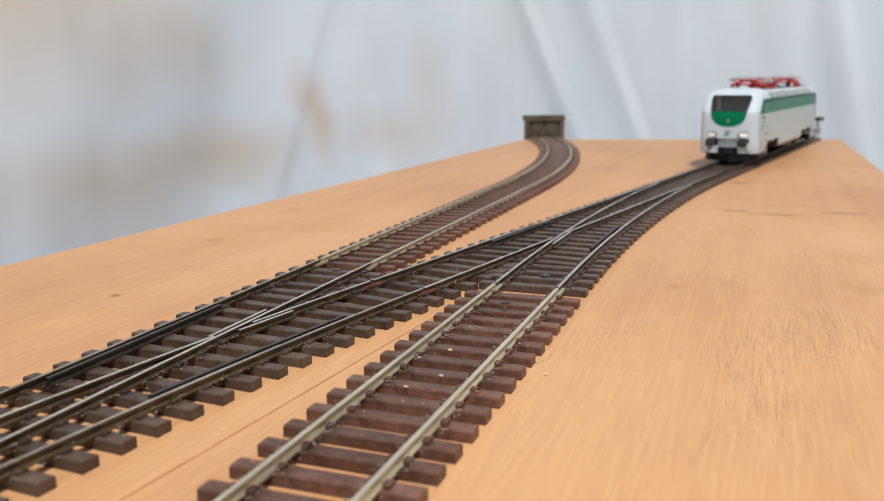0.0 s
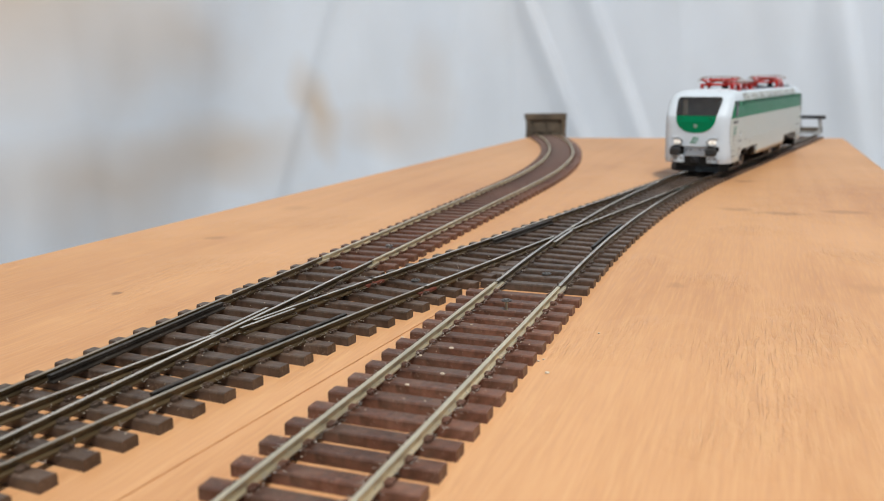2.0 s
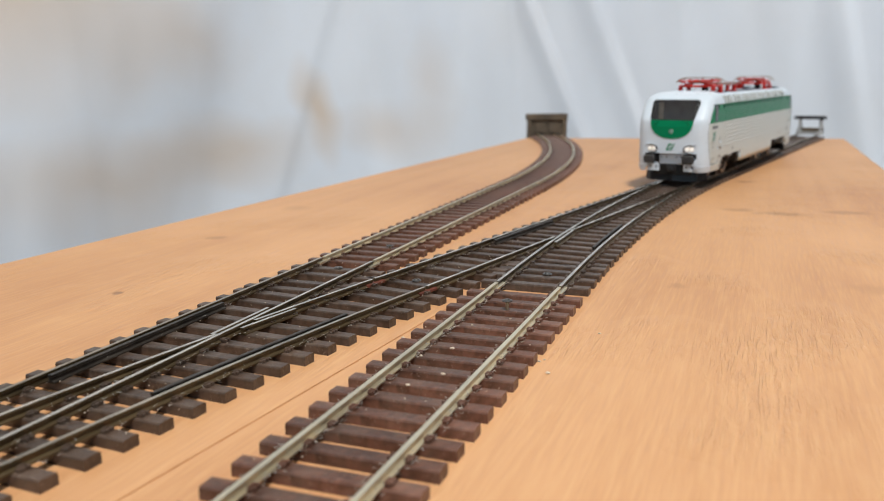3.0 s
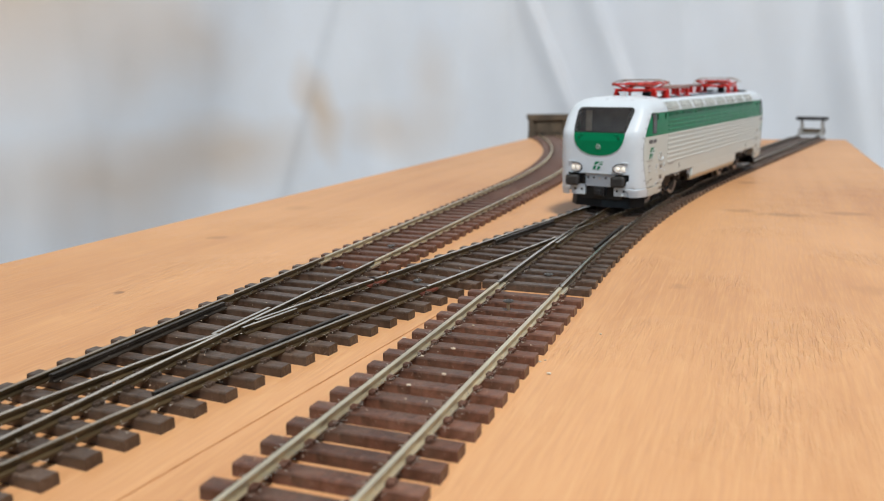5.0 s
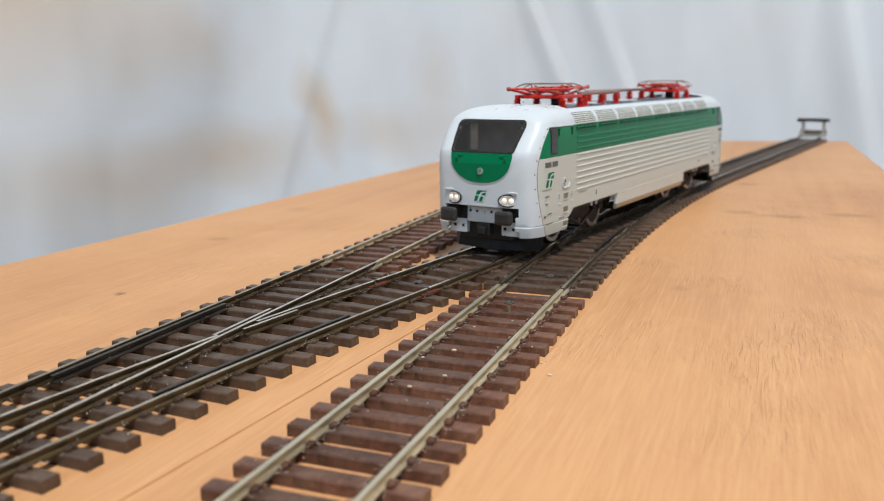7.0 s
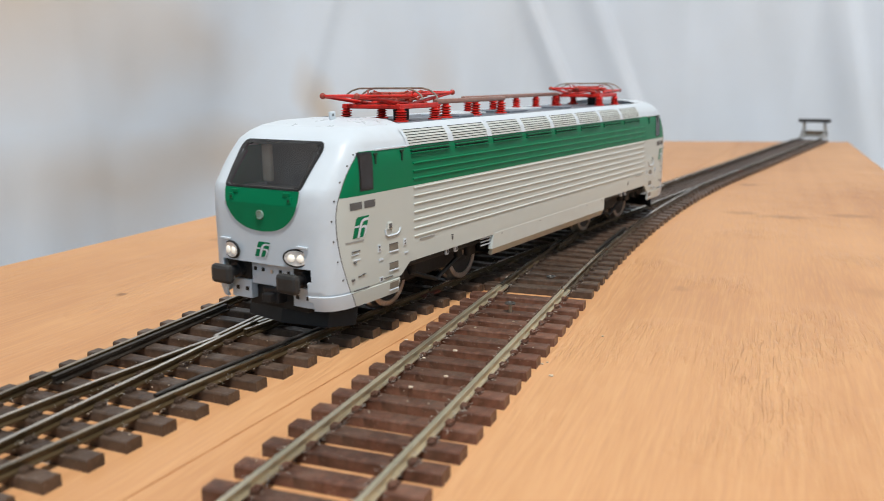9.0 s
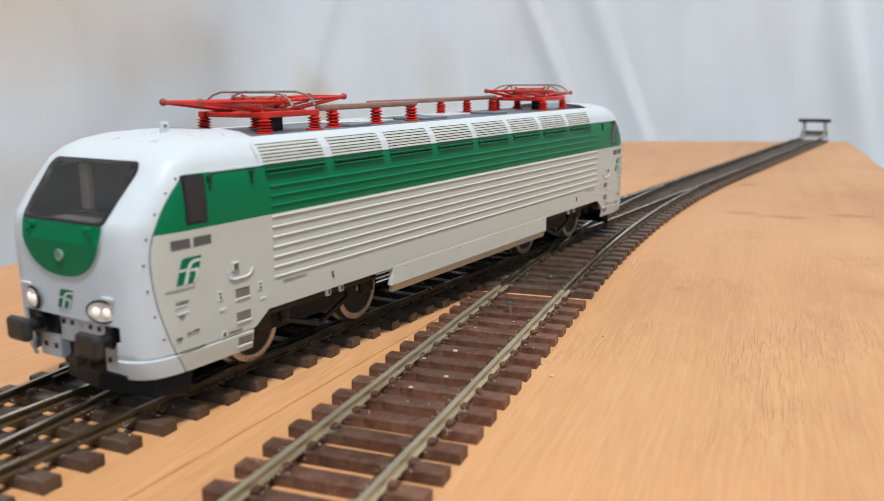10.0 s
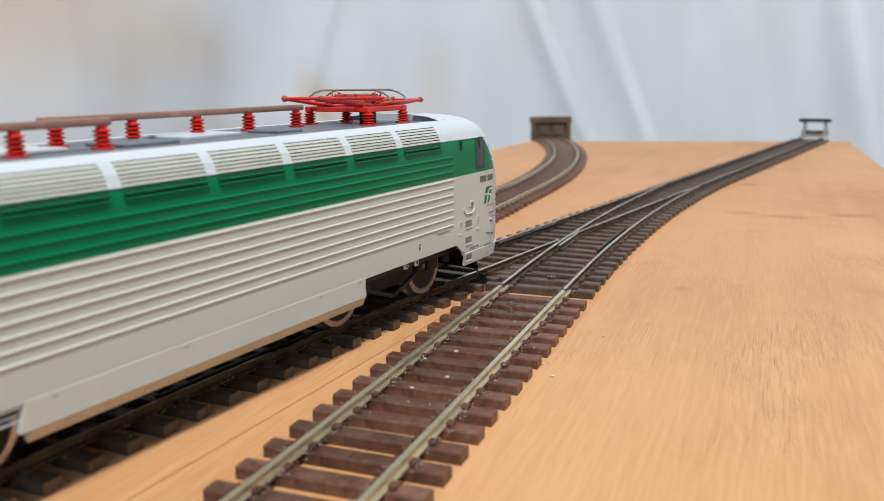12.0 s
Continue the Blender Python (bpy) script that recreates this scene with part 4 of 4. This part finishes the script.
        pts = [(-16, 99), (-12, 104), (0, 106.2), (12, 104), (16, 99)]
        lo = [bm.verts.new((x, -end * (u + 0.6), 5.2)) for x, u in pts]
        hi = [bm.verts.new((x, -end * (u - 0.6), 10.0)) for x, u in pts]
        for i in range(4):
            bm.faces.new((lo[i], lo[i + 1], hi[i + 1], hi[i]))
        thicken(bm, 1.0)
        part("plough", bm, BLACK, loco)
    # flanks
    for side in (1, -1):
        for k in range(10):
            z = 22.6 + k * 1.93
            if k > 6:
                z = 36.3 + (k - 7) * 1.83
            bm = bmesh.new()
            blade = [(18.6, z - 0.32), (18.91, z - 0.32), (18.96, z - 0.25), (18.96, z - 0.1), (18.79, z + 0.1), (18.6, z + 0.2)]
            ends = [[bm.verts.new((side * x, yy, zz)) for x, zz in blade] for yy in (-80, 80)]
            for i in range(6):
                bm.faces.new((ends[0][i], ends[0][(i + 1) % 6], ends[1][(i + 1) % 6], ends[1][i]))
            bm.faces.new(ends[0][::-1]), bm.faces.new(ends[1])
            bmesh.ops.recalc_face_normals(bm, faces=bm.faces)
            part("louvre_rib", bm, GREEN if z > 34.6 else GREY, body)
        # louvred vents in the sloping cove below the roof
        for i in range(8):
            u0 = 72.4 - i * 19.7
            # near-black backing puts the shade between the slats into colour
            bm = bmesh.new()
            patch(bm, lambda z, u0=u0: (u0 - 8.7, u0 + 8.7), 0, 0, 43.95, 47.6, 6, 8, on_flank(side), 0.06)
            vent = part("roof_vent", bm, DARK_GAP, loco)
            for k in range(6):
                z0 = 44.0 + k * 0.61
                bm = bmesh.new()
                patch(bm, lambda z, u0=u0: (u0 - 8.7, u0 + 8.7), 0, 0, z0, z0 + 0.42, 6, 2, on_flank(side), 0.26)
                part("slat", bm, GREY, vent)
            # slots are dark strips on the flank, their shade given as colour
            for z0 in (42.35, 43.15):
                bm = bmesh.new()
                patch(bm, lambda z, u0=u0: (u0 - 8.5, u0 + 8.5), 0, 0, z0, z0 + 0.34, 4, 1, on_flank(side), 0.05)
                part("slot", bm, SLOT, vent, "dark strip for a shaded slot in the green band")
                part("slot_lip", box(bmesh.new(), side * 18.85, -u0, z0 - 0.3, 0.5, 17, 0.3, 0.06), GREEN, vent)
            for d in (-9.25, 9.25):
                bm = bmesh.new()
                patch(bm, lambda z, u0=u0, d=d: (u0 + d - 0.62, u0 + d + 0.62), 0, 0, 43.9, 47.9, 2, 6, on_flank(side), 0.2)
                part("vent_frame", bm, WHITE, vent)
        # skirt between the bogies
        bm = bmesh.new()
        box(bm, side * 18.12, -0.6, 12.6, 1.3, 81.2, 4.5, 0.15)
        for v in bm.verts:
            if v.co.z < 14 and v.co.y < -30:
                v.co.y -= 1.0
        skirt = part("skirt", bm, GREY, loco)
        bm = bmesh.new()
        m = Matrix.Translation((side * 17.6, 0, 12.2)) @ Matrix.Rotation(side * radians(24), 4, "Y")
        box(bm, 0, 0, -1.6, 1.1, 81.2, 2.9, 0.2, None)
        bmesh.ops.transform(bm, matrix=m, verts=bm.verts)
        part("skirt_edge", bm, CREAM, skirt, "cream lower edge")
        for u in (36.5, 12, -24, -38):
            part("latch", box(bmesh.new(), side * 18.72, -u, 16.2, 0.2, 0.8, 0.28), GREY_PRINT, skirt)
        # ventilation bars beside the skirt
        for k in range(3):
            part("bar", box(bmesh.new(), side * 17.9, -44, 14.2 + k * 0.9, 0.35, 6, 0.3), WHITE, loco)
        for end in (1, -1):
            # side window
            for nm, mt, g, lift in (("side_window", BLACK, 0.0, 0.06), ("pane", GLASS, 0.45, 0.16)):
                bm = bmesh.new()
                base = 95.5 if end > 0 else 93.2
                patch(bm, lambda z: (end * base + g * 1, end * base + end * 4.7 - (g if end > 0 else -g) + (g if end < 0 else 0)), 0, 0, 35.5 + g, 43.75 - g, 4, 6, on_flank(side), lift)
                if nm == "side_window":
                    win = part(nm, bm, mt, loco, smooth=True)
                else:
                    part(nm, bm, mt, win, "dark glass", smooth=True)
            # number plate bars, emblem and small fittings
            for d in (-2.3, 2.3):
                bm = bmesh.new()
                patch(bm, lambda z, d=d: (end * (99.3 + d) - 1.95, end * (99.3 + d) + 1.95), 0, 0, 31.7, 33.3, 4, 2, on_flank(side), 0.07)
                part("plate_bar", bm, PRINT, body, "dark plate")
            emblem(loco, lambda a, b, lift: (side * (side_v(end * 100.2 - side * a, 27.8 + b) + lift), -end * 100.2 + side * a, 27.8 + b), 4.5, 4.2, "green mark on grey")
            bm = bmesh.new()
            patch(bm, lambda z: (end * 102.2 - 2.9, end * 102.2 + 2.9), 0, 0, 24.6, 25.0, 4, 1, on_flank(side), 0.07)
            part("print_bar", bm, GREY_PRINT, body)
            for z in (20.6, 16.2, 11.6):
                # flat dark patch and darker top strip: the step recess's shade as colour
                bm = bmesh.new()
                patch(bm, lambda z: (end * 88.4 - 1.75, end * 88.4 + 1.75), 0, 0, z, z + 1.6, 3, 2, on_flank(side), 0.24 if z < 13 else 0.04)
                st = part("foot_step", bm, STEP_SHADE, body, "foot step with its recess shade painted on")
                x = side_v(88.4, z) + (0.2 if z < 13 else 0)
                part("step_lip", box(bmesh.new(), side * (x + 0.08), -end * 88.4, z - 0.38, 0.32, 3.6, 0.34, 0.08), WHITE, st)
                part("step_head", box(bmesh.new(), side * (x + 0.02), -end * 88.4, z + 1.5, 0.14, 3.5, 0.2, 0.03), PRINT, st)
            x = side_v(89, 27)
            bm = bmesh.new()
            box(bm, side * (x + 0.1), -end * 89.9, 25.6, 0.5, 1.9, 1.9, 0.3)
            grip = part("door_handle", bm, GREY, body)
            # dark raised plate stands for the shade inside the key hole
            part("key_hole", box(bmesh.new(), side * (x + 0.36), -end * 89.9, 26.0, 0.1, 1.0, 1.1), PRINT, grip)
            bm = bmesh.new()
            bend = [(91.6, 25.9), (91.4, 24.7), (90.6, 24.2), (87.2, 24.2), (86.2, 24.6), (85.7, 25.6)]
            for p, q in zip(bend, bend[1:]):
                rod(bm, (side * (x + 0.12), -end * p[0], p[1]), (side * (x + 0.12), -end * q[0], q[1]), 0.2, 8)
            part("handle_rim", bm, WHITE, grip, smooth=True)
            for u, z, sy, sz, mt in ((93.9, 21.1, 1.0, 1.7, WHITE), (93.9, 21.4, 0.5, 0.45, PRINT), (93.9, 22.1, 0.5, 0.45, PRINT), (84.0, 21.0, 1.0, 1.6, WHITE), (84.0, 21.25, 0.5, 0.4, PRINT), (84.0, 21.9, 0.5, 0.4, PRINT),
                                     (93.4, 19.1, 1.5, 0.45, WHITE), (83.4, 19.0, 1.5, 0.45, WHITE), (93.3, 14.1, 1.3, 1.2, WHITE), (93.3, 14.35, 0.7, 0.7, PRINT), (102.1, 22.6, 2.8, 0.22, PRINT), (102.3, 21.9, 2.4, 0.2, WHITE),
                                     (101.9, 20.6, 2.4, 0.25, WHITE), (102.3, 20.1, 1.0, 0.2, PRINT), (103.1, 16.2, 1.1, 0.5, PRINT), (101.0, 16.9, 1.0, 0.22, PRINT), (99.6, 17.1, 1.2, 0.22, PRINT), (62.9, 18.9, 0.5, 0.9, PRINT), (63.0, 20.0, 0.7, 0.3, PRINT),
                                     (74.5, 21.4, 6.5, 0.22, GREY_PRINT), (100.4, 13.9, 5.5, 0.22, PRINT), (90.6, 14.6, 3.2, 0.18, PRINT)):
                part("fitting", box(bmesh.new(), side * (side_v(u, z) + (0.06 if mt is WHITE else 0.12)), -end * u, z, 0.2, sy, sz, 0.04), mt, body)
            # rivets along the joint of the cab moulding
            for z in (12.4, 17.0, 21.2, 25.6, 30.0, 34.2, 38.0, 41.2, 43.4):
                u = (108.1 if end > 0 else 106.1) - 0.0133 * max(0, 30 - z) ** 2 - 0.040 * max(0, z - 30) ** 2
                bm = bmesh.new()
                bmesh.ops.create_icosphere(bm, subdivisions=1, radius=0.24, matrix=Matrix.Translation((side * side_v(u, z), -end * u, z)))
                part("rivet", bm, PRINT, body, smooth=True)
            # hand rail brackets and the pale drip strip above the cab door
            for u in (94.5, 84.5):
                bm = bmesh.new()
                box(bm, side * (side_v(u, 42) + 0.12), -end * u, 42.9, 0.4, 1.3, 0.45, 0.1)
                box(bm, side * (side_v(u, 42) + 0.12), -end * u, 40.9, 0.4, 0.45, 2.2, 0.1)
                part("rail_bracket", bm, SLOT, body, "dark green hand rail bracket")
            x = side_v(89, 43.9)
            part("drip_strip", box(bmesh.new(), side * (x + 0.08), -end * 88.2, 43.75, 0.35, 12.2, 0.4, 0.08), WHITE, body)
    # high-tension line on the roof
    for x, u in ((6.5, 46.2), (6.5, 30.2), (6.5, 15), (-5, 33), (-5, 15), (-5, -1), (-5, -17), (-5, -32), (-5, -48)):
        insulator(x, -u, 48.6, 3.9, loco)
    bm = bmesh.new()
    box(bm, 6.5, -32.5, 52.5, 1.7, 38, 1.25, 0.3)
    part("busbar", bm, COPPER, loco, "brown roof busbar", smooth=True)
    bm = bmesh.new()
    box(bm, -5, 16, 52.5, 1.7, 68, 1.25, 0.3)
    part("busbar", bm, COPPER, loco, "brown roof busbar", smooth=True)
    pantograph(loco, 62.6, 1)
    pantograph(loco, -65.2, -1)
    # underframe and bogies
    bm = bmesh.new()
    box(bm, 0, 0, 14, 30, 200, 4, 0.5)
    box(bm, 0, 0, 8.5, 26, 60, 6, 1)
    part("underframe", bm, UNDER, loco)
    bogies = []
    for end in (1, -1):
        bog = part("bogie", box(box(bmesh.new(), 0, 0, 8.5, 20, 40, 5, 0.8), 0, 0, 6.2, 9, 30, 3, 0.5), UNDER, loco)
        bog.matrix_basis = pose(0, -end * 61 * MM, 0)
        for side in (1, -1):
            bm = bmesh.new()
            box(bm, side * 12.6, 0, 13.4, 1.6, 46, 2.6, 0.6)
            for d in (-17.5, 17.5):
                box(bm, side * 12.4, d, 10.6, 1.6, 4.6, 3.6, 0.7)
                rod(bm, (side * 12.4, d - 6.5, 11.5), (side * 12.4, d - 6.5, 15.5), 1.2, 10)
                rod(bm, (side * 12.4, d + 6.5, 11.5), (side * 12.4, d + 6.5, 15.5), 1.2, 10)
            rod(bm, (side * 12.4, -12, 11.6), (side * 12.4, 0, 7.4), 0.6, 8)
            rod(bm, (side * 12.4, 0, 7.4), (side * 12.4, 12, 11.6), 0.6, 8)
            part("side_frame", bm, UNDER, bog, smooth=False)
            bm = bmesh.new()
            for d in (-2.8, 1.6):
                box(bm, side * 17.6, end * d, 14.9, 0.7, 1.7, 2.5, 0.4)
                box(bm, side * 17.0, end * d, 16.2, 1.0, 1.0, 1.2, 0.1)
            sand = part("sandbox", bm, WHITE, bog, "pair of small white sandboxes", smooth=False)
            # dark plates give the filler holes their shade as colour
            for d in (-2.8, 1.6):
                part("filler_hole", box(bmesh.new(), side * 17.96, end * d, 15.4, 0.1, 0.75, 0.9, 0.04), PRINT, sand)
        sets = []
        for d in (-17.5, 17.5):
            bm = bmesh.new()
            for side in (1, -1):
                m = Matrix.Translation((side * 8.2, 0, 0)) @ Matrix.Rotation(radians(90) * side, 4, "Y")
                b2 = bmesh.new()
                prof = [(0.6, -2.0), (7.3, -1.9), (8.3, -1.5), (8.2, -0.9), (7.45, -0.7), (7.35, 1.6), (6.9, 1.75), (6.0, 1.7), (5.85, 1.2), (0.9, 1.1), (0.7, 1.8), (0.3, 1.9)]
                lathe(b2, prof, 40, m)
                tmp = bpy.data.meshes.new("tmp")
                b2.to_mesh(tmp)
                b2.free()
                bm.from_mesh(tmp)
                bpy.data.meshes.remove(tmp)
            rod(bm, (-8, 0, 0), (8, 0, 0), 1.2, 12)
            ws = part("wheelset", bm, RIM, bog, "worn steel wheels on an axle", smooth=True)
            for side in (1, -1):
                bm = lathe(bmesh.new(), [(6.0, 1.25), (5.95, 1.36), (0.9, 1.5), (0.5, 1.5)], 32, Matrix.Translation((side * 8.2, 0, 0)) @ Matrix.Rotation(radians(90) * side, 4, "Y"))
                part("wheel_centre", bm, UNDER, ws, "black wheel centre", smooth=True)
            ws.matrix_basis = pose(0, d * MM, (HR + 7.38) * MM)
            sets.append((ws, d))
        bogies.append((bog, end, sets))
    return loco, bogies


def glow(name, color, strength):
    m = bpy.data.materials.new(name)
    m.use_nodes = True
    b = m.node_tree.nodes["Principled BSDF"]
    b.inputs["Base Color"].default_value = (0.9, 0.88, 0.8, 1)
    b.inputs["Emission Color"].default_value = (*color, 1)
    b.inputs["Emission Strength"].default_value = strength
    b.inputs["Roughness"].default_value = 0.15
    return m


LAMP_ON = glow("lit_lens", (1.0, 0.86, 0.68), 0.36)
GREY_PRINT = mat("grey_print", (0.33, 0.33, 0.31), 0.5, 0, 0.1, 900)
STEP_SHADE = mat("step_recess_shade", (0.20, 0.18, 0.145), 0.5, 0, 0.1, 900)
LOCO, BOGIES = locomotive()

# way of the locomotive's middle along the diverging line, in millimetres
RUN = [(0, 870), (0.5, 859.1), (1, 837.9), (1.5, 815.5), (2, 793.5), (2.5, 771.5), (3, 748.7), (3.5, 724.3), (4, 699.9), (4.5, 675.4), (5, 650.8), (5.5, 626.1),
       (6, 601.8), (6.5, 577.7), (7, 553.8), (7.5, 529.8), (8, 505.6), (8.5, 481.2), (9, 458), (9.5, 434.1), (10, 410), (10.5, 385.3), (11, 362.4), (11.5, 339), (12, 316)]


def stand(s):
    """The locomotive's pose with both bogies on the line, and how far each bogie turns under it."""
    f, r = DIVERGE.at(s - 61), DIVERGE.at(s + 61)
    h = math.atan2(r[0] - f[0], r[1] - f[1])
    return (f[0] + r[0]) / 2, (f[1] + r[1]) / 2, h, f[2] - h, r[2] - h


def motions():
    times, way = zip(*RUN)
    rows, front_rows, back_rows = [], [], []
    for t, s in RUN:
        x, y, h, a, b = stand(s)
        rows.append((t, pose(x * MM, y * MM, 0, 0, 0, -math.degrees(h))))
        front_rows.append((t, pose(0, -61 * MM, 0, 0, 0, -math.degrees(a))))
        back_rows.append((t, pose(0, 61 * MM, 0, 0, 0, -math.degrees(b))))
    walk(LOCO, rows)
    for (bog, end, sets), r in zip(BOGIES, (front_rows, back_rows)):
        walk(bog, r)
        for ws, d in sets:
            spin = []
            for k in range(61):
                t = k * 0.2
                s = float(np.interp(t, times, way))
                spin.append((t, pose(0, d * MM, (HR + 7.38) * MM, math.degrees((RUN[0][1] - s) / 7.38))))
            walk(ws, spin)


motions()
